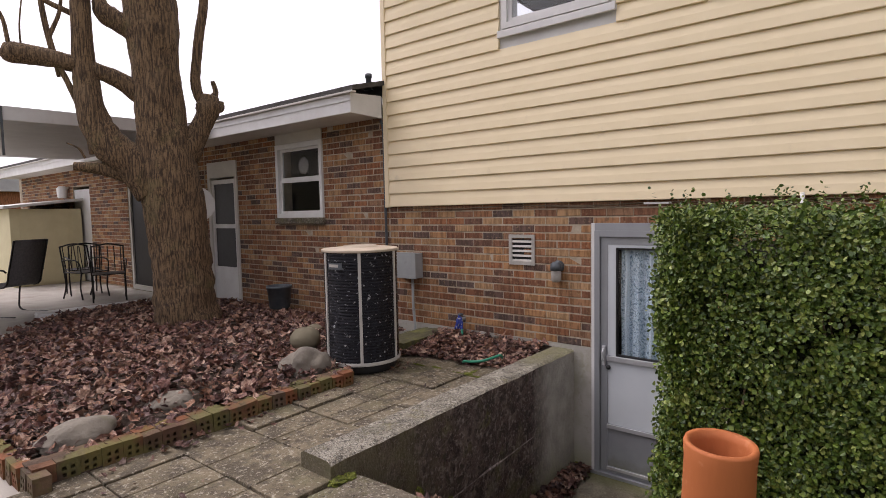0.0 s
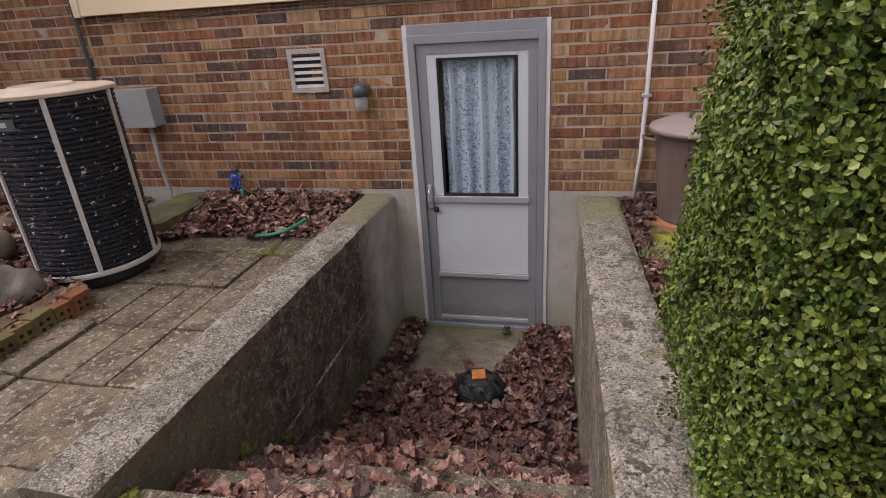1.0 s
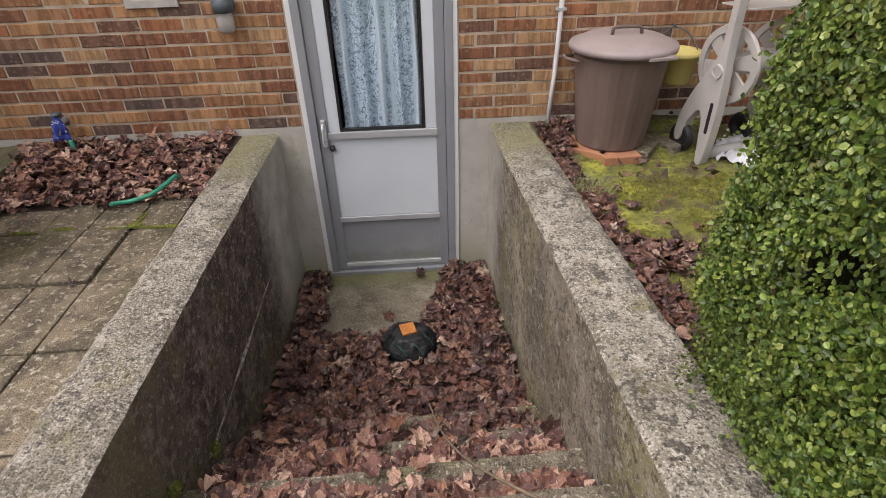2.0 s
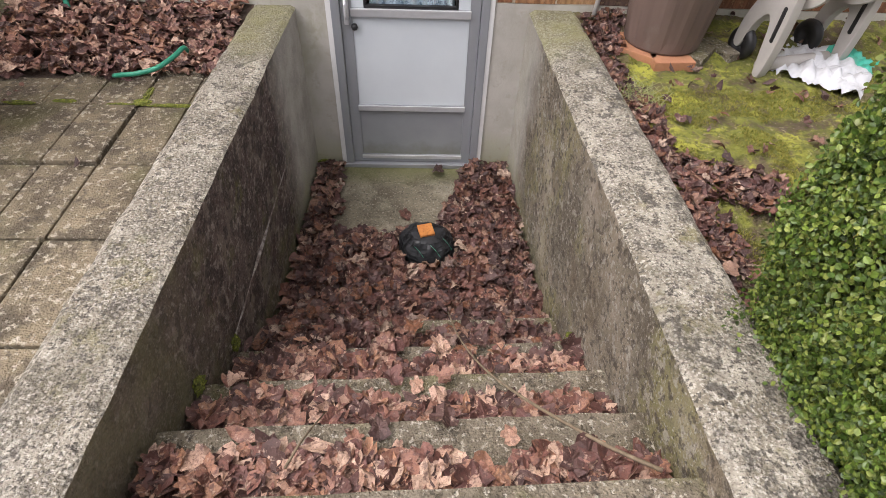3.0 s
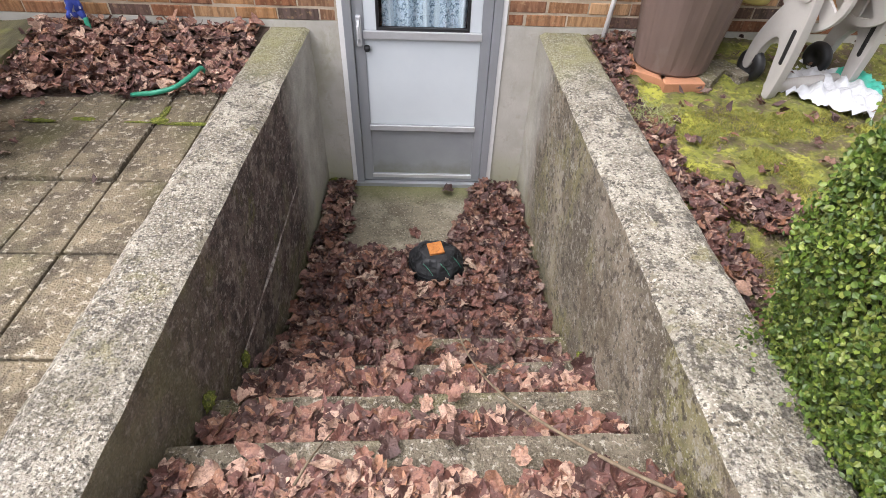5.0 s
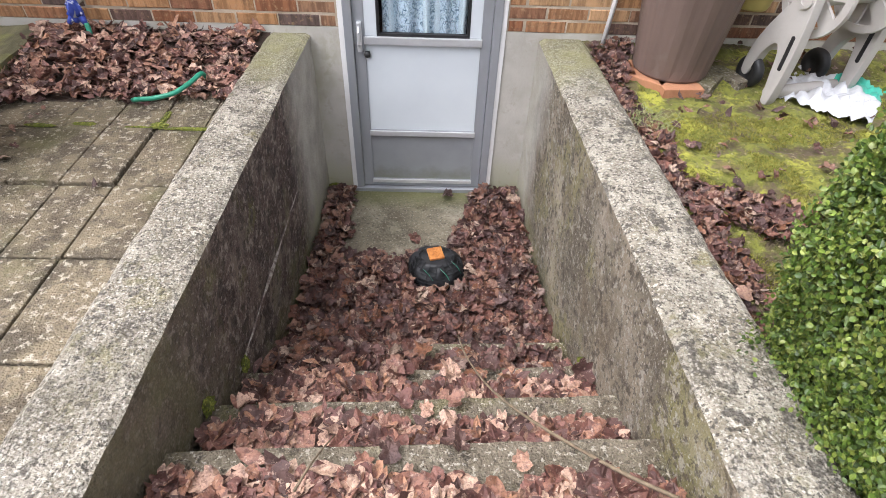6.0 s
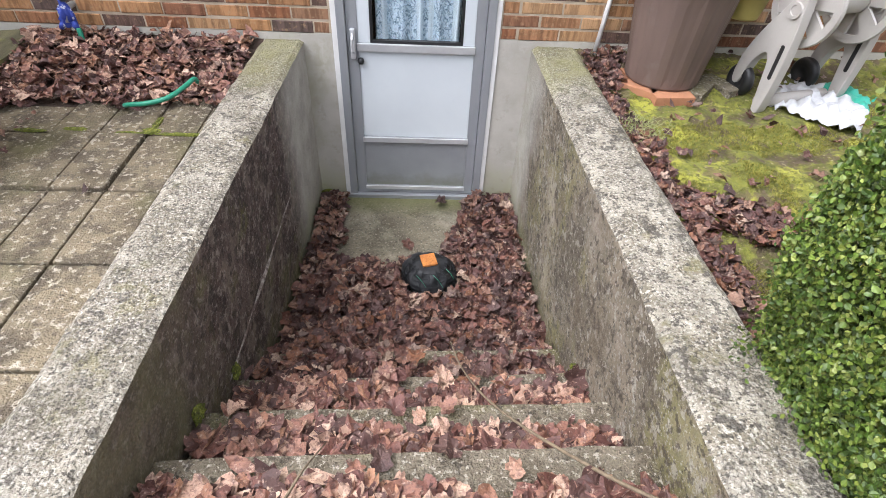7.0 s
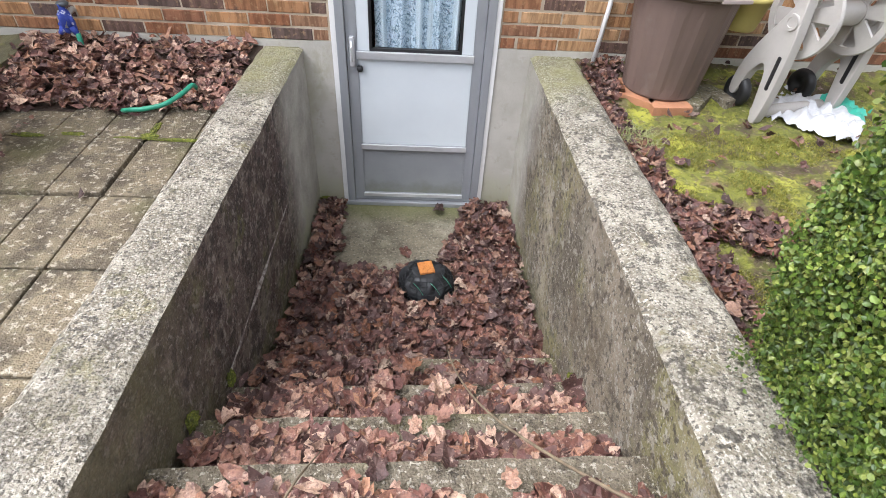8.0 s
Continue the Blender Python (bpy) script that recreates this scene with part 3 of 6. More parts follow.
def side_spot():
    while True:
        x, y = rnd.uniform(1.32, 2.9), rnd.uniform(-2.1, -0.03)
        near = x - right_outer(y) - 0.01
        if near < 0:
            continue
        keep = near < 0.13 + 0.12 * noise.noise(Vector((y * 3, 1, 0))) or (y > -0.12 and x < 1.55) or (0.1 < near < 0.5 and abs(y + 1.25 + near * 0.6) < 0.14)
        if keep or rnd.random() < 0.02:
            return (x, y, moss_height(x, y) + 0.01)


litter("leaf_litter", 1500, side_spot, 0.045, "brown fallen leaves on the moss along the wall", rnd, 0.03, 0.5)

# ---- house ----
DOOR = (0.0, 0.89, -1.05, 1.03)
WINDOW = (-4.24, -3.33, 1.10, 2.02)
BACK_DOOR = (-5.96, -5.18, -0.1, 1.92)
SIDING_Z = 1.20
CORNER = -2.25
COURSE, LENGTH, JOINT = 0.0677, 0.216, 0.010
brick_mesh = {}


def brick_data(length):
    """One brick with worn front edges, its front in the plane y = 0; alike lengths share a mesh."""
    key = round(length, 2)
    if key not in brick_mesh:
        bm = bmesh.new()
        h, c, d = COURSE - JOINT, 0.004, 0.03
        front = [bm.verts.new(p) for p in ((c, 0, c), (key - c, 0, c), (key - c, 0, h - c), (c, 0, h - c))]
        mid = [bm.verts.new(p) for p in ((0, c, 0), (key, c, 0), (key, c, h), (0, c, h))]
        rear = [bm.verts.new(p) for p in ((0, d, 0), (key, d, 0), (key, d, h), (0, d, h))]
        bm.faces.new(front)
        for k in range(4):
            bm.faces.new((front[k], mid[k], mid[(k + 1) % 4], front[(k + 1) % 4]))
            bm.faces.new((mid[k], rear[k], rear[(k + 1) % 4], mid[(k + 1) % 4]))
        bmesh.ops.recalc_face_normals(bm, faces=bm.faces)
        me = bpy.data.meshes.new("brick")
        bm.to_mesh(me)
        bm.free()
        me.materials.append(MAT_BRICK)
        brick_mesh[key] = me
    return key, brick_mesh[key]


def lay_bricks(wall, x0, x1, z0, z1, holes, single, rnd):
    """Running bond over a stretch of wall. single(x): whether the bricks there are pieces of their own; the rest is one joined mesh."""
    verts, faces = [], []
    rows = int((z1 - z0) / COURSE + 0.3)
    for row in range(rows):
        z = z0 + row * COURSE
        x = x0 - (LENGTH / 2 if (row + round(z0 / COURSE)) % 2 else 0)
        while x < x1:
            a, b = max(x, x0), min(x + LENGTH - JOINT, x1)
            x += LENGTH
            spans = [(a, b)]
            for h in holes:
                if z + COURSE * 0.5 > h[2] and z + COURSE * 0.5 < h[3]:
                    spans = [s for p, q in spans for s in ((p, min(q, h[0] - 0.006)), (max(p, h[1] + 0.006), q)) if s[1] - s[0] > 0.03]
            for p, q in spans:
                if q - p < 0.03:
                    continue
                key, me = brick_data(q - p)
                out = rnd.uniform(-0.0025, 0.0025)
                if single(p):
                    ob = new("brick", me)
                    ob.location = (p, out, z)
                    ob.rotation_euler = (rnd.gauss(0, 0.004), rnd.gauss(0, 0.004), rnd.gauss(0, 0.004))
                    ob.parent = wall
                else:
                    base = len(verts)
                    verts += [v.co + Vector((p, out, z)) for v in me.vertices]
                    faces += [tuple(base + i for i in poly.vertices) for poly in me.polygons]
    if verts:
        me = bpy.data.meshes.new("brickwork")
        me.from_pydata(verts, [], faces)
        me.materials.append(MAT_BRICK_JOINED)
        ob = new("brickwork", me)
        ob.parent = wall
        tagged(ob, kind="stuff")


MORTAR_Y = 0.0030
wall_door = tagged(part("wall_north", cut_boxes(bmesh.new(), CORNER, 4.0, 0.0, SIDING_Z + 0.02, MORTAR_Y, 0.22, [DOOR]), MAT_MORTAR), "multi-coloured brown brick wall with pale mortar round the cellar door", "wall", kind="structure")
wall_wing = tagged(part("wall_wing", cut_boxes(bmesh.new(), -15.0, CORNER, -0.2, 2.25, MORTAR_Y, 0.22, [WINDOW, BACK_DOOR, (-8.80, -7.10, -0.2, 1.75), (-11.5, -10.6, -0.2, 1.80)]), MAT_MORTAR), "brown brick wall of the single-storey wing under the eaves", "wall", kind="structure")
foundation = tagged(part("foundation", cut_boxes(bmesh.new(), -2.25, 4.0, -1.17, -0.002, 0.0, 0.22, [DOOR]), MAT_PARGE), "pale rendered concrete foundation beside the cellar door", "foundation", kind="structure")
wall_upper = tagged(part("wall_upper", cut_boxes(bmesh.new(), CORNER, 4.0, SIDING_Z + 0.022, 4.3, 0.0, 0.22, [(-0.80, 0.16, 2.72, 3.9), (0.90, 1.86, 2.66, 3.9)]), MAT_WHITE), "sheathed upper wall behind the cream siding", "wall", kind="structure")

# lap siding, board by board
UPPER_WINDOWS = [(-0.80, 0.16, 2.72, 3.9), (0.90, 1.86, 2.66, 3.9)]
LAP = 0.136
row = 0
while SIDING_Z + row * LAP < 4.25:
    z = SIDING_Z + row * LAP
    spans = [(CORNER - 0.005, 4.0)]
    for h in UPPER_WINDOWS:
        if z + LAP > h[2] - 0.06 and z < h[3]:
            spans = [s for p, q in spans for s in ((p, min(q, h[0] - 0.05)), (max(p, h[1] + 0.05), q)) if s[1] - s[0] > 0.05]
    for p, q in spans:
        bm = bmesh.new()
        prof = [(-0.034, z + 0.002), (-0.036, z + 0.006), (-0.030, z + LAP * 0.5), (-0.014, z + LAP + 0.006), (-0.006, z + LAP + 0.006), (-0.006, z)]
        n = max(2, int((q - p) / 0.4))
        rings = []
        for i in range(n + 1):
            x = p + (q - p) * i / n
            w = 0.0012 * noise.noise(Vector((x * 1.5, z * 7, 0)))
            rings.append([bm.verts.new((x, y + w, zz + w)) for y, zz in prof])
        for a, b in zip(rings, rings[1:]):
            for k in range(len(prof)):
                bm.faces.new((a[k], b[k], b[(k + 1) % len(prof)], a[(k + 1) % len(prof)]))
        bm.faces.new(rings[0][::-1])
        bm.faces.new(rings[-1])
        bmesh.ops.recalc_face_normals(bm, faces=bm.faces)
        part("siding_board", bm, MAT_SIDING, wall_upper)
    row += 1
part("corner_post", bmbox(CORNER - 0.035, CORNER + 0.02, -0.042, 0.0, SIDING_Z - 0.005, 4.3, 0.004), MAT_SIDING, wall_upper)

# ---- roof parts ----
MAT_ROOF = surface("dark_shingle", (0.10, 0.095, 0.09), (0.06, 0.055, 0.05), 12, 0.95, 0.6, 60)
roof = thing("roof_wing", (-5.0, 0.0, 2.2), "low wing roof with white metal fascia and soffit", "roof", kind="structure")


def local(ob, parent):
    """Hangs an object built in world metres under a thing."""
    ob.parent = parent
    ob.matrix_parent_inverse = Matrix.Translation(parent.location).inverted()
    return ob


E0, E1 = -15.0, -2.31
local(part("soffit", bmbox(E0, E1, -0.44, 0.02, 2.15, 2.165), MAT_SOFFIT), roof)
local(part("fascia", bmbox(E0, E1, -0.465, -0.44, 2.145, 2.33, 0.004), MAT_WHITE), roof)
local(part("fascia_lip", bmbox(E0, E1, -0.475, -0.465, 2.26, 2.275), MAT_WHITE), roof)
local(part("drip_edge", bmbox(E0, E1 + 0.06, -0.5, -0.44, 2.332, 2.352, 0.003), MAT_SOFFIT), roof)
bm = bmesh.new()
vs = [bm.verts.new(p) for p in ((E0, -0.49, 2.354), (E1 + 0.06, -0.49, 2.354), (E1 + 0.06, 4.0, 3.5), (E0, 4.0, 3.5), (E0, -0.49, 2.40), (E1 + 0.06, -0.49, 2.40), (E1 + 0.06, 4.0, 3.56), (E0, 4.0, 3.56))]
for q in ((0, 3, 2, 1), (4, 5, 6, 7), (0, 1, 5, 4), (1, 2, 6, 5), (2, 3, 7, 6), (3, 0, 4, 7)):
    bm.faces.new([vs[i] for i in q])
local(part("shingles", bm, MAT_ROOF), roof)
bm = bmesh.new()
vs = [bm.verts.new(p) for p in ((E1, -0.465, 2.145), (CORNER - 0.036, -0.06, 2.13), (CORNER - 0.036, -0.06, 2.36), (E1, -0.465, 2.335), (E1 - 0.02, -0.44, 2.145), (E1 - 0.02, 0.0, 2.13), (E1 - 0.02, 0.0, 2.36), (E1 - 0.02, -0.44, 2.335))]
for q in ((0, 1, 2, 3), (5, 4, 7, 6), (0, 3, 7, 4), (1, 5, 6, 2), (3, 2, 6, 7), (0, 4, 5, 1)):
    bm.faces.new([vs[i] for i in q])
local(part("eave_return", bm, MAT_WHITE), roof)
part("roof_upper", bmbox(CORNER - 0.3, 4.3, -0.5, 5.0, 4.3, 4.5), MAT_ROOF)
tagged(bpy.data.objects["roof_upper"], "dark roof over the upper storey", "roof", kind="structure")
tagged(part("wall_west", bmbox(-15.2, -15.002, 0.0, 4.0, -0.2, 2.24), MAT_MORTAR), "end wall closing the wing", "wall", kind="structure")
tagged(part("wall_back", bmbox(-15.0, 4.0, 3.8, 4.0, -0.2, 3.3), MAT_MORTAR), "rear wall closing the house", "wall", kind="structure")
tagged(part("ceiling", bmbox(-15.0, 4.0, 0.23, 4.0, 2.28, 2.3), MAT_SOFFIT), "plain ceiling inside the house", "ceiling", kind="structure")

# ---- cellar door ----
MAT_GLASS = bpy.data.materials.new("window_glass")
MAT_GLASS.use_nodes = True
gb = MAT_GLASS.node_tree.nodes["Principled BSDF"]
gb.inputs["Base Color"].default_value = (0.9, 0.93, 0.93, 1)
gb.inputs["Transmission Weight"].default_value = 1.0
gb.inputs["Roughness"].default_value = 0.02
gb.inputs["IOR"].default_value = 1.45

door = thing("door_1", (0.445, 0.0, -0.96), "grey aluminium storm door with lace-curtained window", "door", kind="structure")


def dpart(name, x0, x1, y0, y1, z0, z1, mat, bevel=0.003, label="", parent=None):
    ob = part(name, bmbox(x0, x1, y0, y1, z0, z1, bevel), mat, None, label)
    local(ob, door)
    if parent:
        ob.parent = parent
        ob.matrix_parent_inverse = Matrix.Translation(door.location).inverted()
    return ob


for name, x0, x1, z0, z1 in (("casing", 0.002, 0.03, -1.04, 1.026), ("casing", 0.862, 0.888, -1.04, 1.026), ("casing", 0.03, 0.862, 0.965, 1.026)):
    dpart(name, x0, x1, -0.012, 0.05, z0, z1, MAT_WHITE if x1 - x0 < 0.1 else MAT_ALU)
for name, x0, x1, z0, z1 in (("jamb", 0.03, 0.075, -1.02, 0.965), ("jamb", 0.817, 0.862, -1.02, 0.965), ("jamb", 0.075, 0.817, 0.915, 0.965)):
    dpart(name, x0, x1, -0.02, 0.045, z0, z1, MAT_ALU)
dpart("threshold", 0.0, 0.89, -0.03, 0.1, -1.05, -1.022, MAT_ALU)
leaf = local(part("door_leaf", cut_boxes(bmesh.new(), 0.078, 0.814, -1.015, 0.912, 0.0, 0.034, [(0.135, 0.76, -0.045, 0.855), (0.135, 0.76, -0.61, -0.085), (0.135, 0.76, -0.965, -0.645)]), MAT_ALU), door)


dpart("glazing_frame", 0.135, 0.2, 0.004, 0.03, -0.045, 0.855, MAT_DOOR_PANEL)
dpart("glazing_frame", 0.697, 0.76, 0.004, 0.03, -0.045, 0.855, MAT_DOOR_PANEL)
dpart("glazing_frame", 0.2, 0.697, 0.004, 0.03, 0.83, 0.855, MAT_DOOR_PANEL)
dpart("mid_rail", 0.13, 0.765, -0.012, 0.0, -0.087, -0.045, MAT_ALU_BRIGHT, label="bright aluminium middle rail")
dpart("door_panel", 0.135, 0.76, 0.008, 0.02, -0.61, -0.085, MAT_DOOR_PANEL, label="pale blue-white lower door panel")
dpart("lower_rail", 0.13, 0.765, -0.01, 0.0, -0.645, -0.612, MAT_ALU_BRIGHT)
dpart("kick_panel", 0.135, 0.76, 0.008, 0.02, -0.965, -0.645, MAT_KICK, label="grey aluminium kick panel with algae at its foot")
dpart("bottom_rail", 0.13, 0.765, -0.01, 0.0, -0.99, -0.966, MAT_ALU_BRIGHT)
for x0, x1, z0, z1 in ((0.2, 0.214, -0.045, 0.83), (0.683, 0.697, -0.045, 0.83), (0.214, 0.683, 0.816, 0.83), (0.214, 0.683, -0.045, -0.03)):
    dpart("gasket", x0, x1, 0.002, 0.03, z0, z1, MAT_BLACK, bevel=0.001)
pane = dpart("pane", 0.21, 0.687, 0.014, 0.018, -0.035, 0.82, MAT_GLASS, bevel=0.0)
pane.visible_shadow = False
bm = bmesh.new()
box(bm, 0.096, 0.122, -0.028, -0.001, -0.125, 0.035, 0.006)
tube(bm, [(0.109, -0.03, -0.09), (0.109, -0.05, -0.07), (0.109, -0.05, -0.01), (0.109, -0.03, 0.012)], 0.007, 8)
local(part("door_handle", bm, MAT_ALU_BRIGHT, smooth=False), door)
bm = lathe(bmesh.new(), [(0.0, -0.018), (0.014, -0.018), (0.018, -0.006), (0.014, 0.01), (0.0, 0.012)], 14, (0.146, -0.012, -0.135))
local(part("lock_knob", bm, MAT_BLACK, smooth=True), door)
tagged(part("door_recess", bmbox(-0.05, 0.94, 0.3, 0.34, -1.0, 1.1), MAT_BLACK), "dark inner door behind the storm door", "door", kind="structure")

# ---- hedge ----
HX0, HX1, HY0, HY1, HZ0, HZ1 = 1.30, 3.6, -2.68, -1.98, -0.10, 1.13


def hedge(rnd):
    h = thing("hedge", (2.4, -2.4, -0.1), "dense clipped green boxwood hedge beside the stairwell", "hedge")
    # A solid dark core, added as the shade seen through leaf gaps.
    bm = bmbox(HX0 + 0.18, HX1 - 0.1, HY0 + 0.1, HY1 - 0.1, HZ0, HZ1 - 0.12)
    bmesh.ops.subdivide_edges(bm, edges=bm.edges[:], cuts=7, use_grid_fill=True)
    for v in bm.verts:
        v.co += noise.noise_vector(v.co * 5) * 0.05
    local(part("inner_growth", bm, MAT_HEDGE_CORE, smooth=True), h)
    bm = bmesh.new()
    for _ in range(200):
        x, y = rnd.uniform(HX0 + 0.14, HX1), rnd.choice((rnd.uniform(HY0 + 0.03, HY0 + 0.10), rnd.uniform(HY0 + 0.1, HY1 - 0.1)))
        z = rnd.uniform(HZ0, HZ1 - 0.3)
        lean = Vector((rnd.gauss(0, 0.05), abs(rnd.gauss(0, 0.03)), rnd.uniform(0.15, 0.3)))
        tube(bm, [(x, y, z), Vector((x, y, z)) + lean * 0.5 + Vector((rnd.gauss(0, 0.015), 0, 0)), Vector((x, y, z)) + lean], [0.004, 0.003, 0.0015], 4, False)
    tagged(local(part("stem_growth", bm, MAT_TWIG), h), kind="stuff")
    verts, faces = [], []

    def leaf(p, normal, s):
        along = (Vector((rnd.gauss(0, 1), rnd.gauss(0, 1), rnd.gauss(0.5, 1)))).normalized()
        nrm = (normal + Vector((rnd.gauss(0, 0.55), rnd.gauss(0, 0.55), rnd.gauss(0.35, 0.5)))).normalized()
        along = (along - nrm * along.dot(nrm)).normalized()
        across = nrm.cross(along)
        w = s * rnd.uniform(0.30, 0.44)
        cup = s * rnd.uniform(0.02, 0.16)
        b = len(verts)
        verts.extend([p, p + along * s * 0.35 + across * w + nrm * cup, p + along * s * 0.75 + across * w * 0.75 + nrm * cup, p + along * s,
                      p + along * s * 0.75 - across * w * 0.75 + nrm * cup, p + along * s * 0.35 - across * w + nrm * cup])
        faces.extend([(b, b + 1, b + 2, b + 3), (b, b + 3, b + 4, b + 5)])

    sides = [(Vector((-1, 0, 0)), 52000), (Vector((0, -1, 0)), 96000), (Vector((0, 0, 1)), 26000), (Vector((0, 1, 0)), 14000)]
    for nrm, count in sides:
        k = 0
        while k < count:
            x, y, z = rnd.uniform(HX0, HX1), rnd.uniform(HY0, HY1), rnd.uniform(HZ0, HZ1)
            if nrm.x:
                x = HX0
            elif nrm.y:
                y = HY0 if nrm.y < 0 else HY1
                if rnd.random() < 0.35:
                    x = rnd.uniform(HX0, HX0 + 0.7)
            else:
                z = HZ1
            p = Vector((x, y, z))
            bulge = 0.055 * noise.noise(p * 3.2) + 0.03 * noise.noise(p * 9)
            if (noise.noise(p * 7.5 + Vector((7, 3, 1))) > 0.30 or (nrm.y < 0 and noise.noise(p * 4.0 + Vector((2, 9, 4))) > 0.28)) and rnd.random() < 0.8:
                k += 1
                continue
            # rounded shoulders and a drawn-in foot
            edge = min(x - HX0, 0.12) / 0.12
            if nrm.y and edge < 1:
                p.y -= nrm.y * 0.06 * (1 - edge) ** 2
            ey = min(y - HY0, HY1 - y, 0.1) / 0.1
            if nrm.x and ey < 1:
                p.x += 0.06 * (1 - ey) ** 2
            if z < 0.25:
                p -= nrm * (0.09 if nrm.x else 0.02) * ((0.25 - z) / 0.35)
            p += nrm * (bulge - abs(rnd.gauss(0, 0.045)))
            sprig = rnd.randint(3, 6)
            for _ in range(sprig):
                leaf(p + Vector((rnd.gauss(0, 0.012), rnd.gauss(0, 0.012), rnd.gauss(0, 0.012))), nrm, rnd.uniform(0.008, 0.0165))
            k += sprig
    for _ in range(420):
        x, y = rnd.uniform(HX0, HX1), rnd.uniform(HY0, HY1)
        top = HZ1 + rnd.uniform(0.0, 0.07)
        lean = Vector((rnd.gauss(0, 0.015), rnd.gauss(0, 0.015), 0))
        for j in range(9):
            leaf(Vector((x, y, HZ1 - 0.03 + (top - HZ1 + 0.03) * j / 8)) + lean * j * 0.3, Vector((rnd.gauss(0, 0.6), rnd.gauss(0, 0.6), 0.6)), rnd.uniform(0.010, 0.016))
    me = bpy.data.meshes.new("foliage")
    me.from_pydata(verts, [], faces)
    me.materials.append(MAT_BOX)
    ob = local(new("foliage", me), h)
    tagged(ob, "small glossy green boxwood leaves", kind="stuff")


hedge(random.Random(11))

# ---- terracotta flue pipe ----
pipe = thing("clay_pipe", (1.49, -2.80, -0.13), "upright orange terracotta chimney pipe before the hedge", "clay pipe")
bm = lathe(bmesh.new(), [(0.084, 0.0), (0.084, 0.02), (0.079, 0.67), (0.082, 0.705), (0.079, 0.714), (0.068, 0.711), (0.065, 0.69), (0.067, 0.05), (0.0, 0.04)], 40)
part("pipe_body", bm, MAT_TERRACOTTA, pipe, smooth=True)
pipe.rotation_euler = (radians(1), radians(2), 0)

# ---- more materials ----
# The pale spots are glints on the fins, painted into the colour.
MAT_AC_FIN = surface("dark_condenser_coil", (0.012, 0.0125, 0.017), (0.026, 0.027, 0.034), 30, 0.25, 0.5, 90, stretch=(1, 1, 4), metal=0.3, lo=0.4, hi=0.6, spots=[((0.5, 0.5, 0.5), 34, 0.62, 0.65, 0.9)])
MAT_AC_TOP = surface("tan_plastic", (0.50, 0.42, 0.32), (0.42, 0.35, 0.26), 6, 0.6, 0.1, 60, spots=[((0.25, 0.2, 0.15), 10, 0.6, 0.75, 0.5)])
MAT_STRAP = surface("pale_strap", (0.56, 0.54, 0.50), (0.46, 0.44, 0.4), 8, 0.6, 0.1, 60)
MAT_GREY_METAL = surface("grey_box_paint", (0.36, 0.375, 0.365), (0.31, 0.325, 0.315), 5, 0.55, 0.06, 60, spots=[((0.22, 0.2, 0.17), 9, 0.62, 0.76, 0.5)])
MAT_DARK_METAL = surface("weathered_dark_metal", (0.10, 0.115, 0.125), (0.07, 0.08, 0.088), 14, 0.5, 0.15, 60, metal=0.3)
MAT_VENT = surface("vent_metal", (0.50, 0.48, 0.44), (0.40, 0.38, 0.34), 12, 0.55, 0.1, 70, metal=0.2, spots=[((0.25, 0.2, 0.16), 14, 0.6, 0.74, 0.5)])
MAT_HOSE = surface("green_hose", (0.02, 0.20, 0.12), (0.03, 0.26, 0.16), 20, 0.4, 0.05, 60)
MAT_BLUE = surface("blue_cloth", (0.03, 0.055, 0.30), (0.05, 0.08, 0.36), 30, 0.7, 0.2, 90, spots=[((0.6, 0.62, 0.66), 32, 0.56, 0.62, 0.9)])
MAT_WOODY = surface("mossy_timber", (0.125, 0.115, 0.06), (0.07, 0.065, 0.035), 7, 0.95, 0.6, 70, stretch=(3, 0.6, 3), spots=[((0.17, 0.18, 0.04), 5, 0.52, 0.68, 0.8), ((0.5, 0.5, 0.46), 9, 0.68, 0.76, 0.6)])
MAT_CAN = surface("brown_bin_plastic", (0.165, 0.115, 0.095), (0.12, 0.084, 0.07), 4, 0.55, 0.12, 50, stretch=(1, 1, 0.35), spots=[((0.2, 0.17, 0.15), 9, 0.6, 0.75, 0.4)])
MAT_LID = surface("faded_lid_plastic", (0.33, 0.275, 0.26), (0.27, 0.22, 0.205), 5, 0.5, 0.1, 50)
MAT_BEIGE = surface("beige_plastic", (0.43, 0.41, 0.375), (0.36, 0.34, 0.31), 5, 0.5, 0.05, 50, spots=[((0.3, 0.27, 0.22), 8, 0.63, 0.77, 0.4)])
MAT_YELLOW = surface("pale_yellow_plastic", (0.55, 0.47, 0.16), (0.48, 0.41, 0.13), 6, 0.5, 0.05, 50)
MAT_BAG = surface("white_bag_film", (0.56, 0.57, 0.58), (0.42, 0.43, 0.44), 9, 0.35, 0.3, 40)
MAT_BAG_GREEN = surface("green_bag_film", (0.03, 0.30, 0.22), (0.05, 0.38, 0.28), 9, 0.35, 0.3, 40)
MAT_EDGE_BRICK = surface("mossy_edging_brick", (0.23, 0.10, 0.055), (0.17, 0.075, 0.045), 10, 0.92, 0.5, 80, palette=[(0.17, 0.08, 0.04), (0.12, 0.07, 0.045), (0.23, 0.085, 0.035), (0.095, 0.07, 0.048), (0.14, 0.10, 0.06), (0.11, 0.075, 0.045)], rand="object",
                         spots=[((0.13, 0.125, 0.035), 4.5, 0.45, 0.58, 0.75), ((0.06, 0.05, 0.04), 9, 0.56, 0.7, 0.6)])
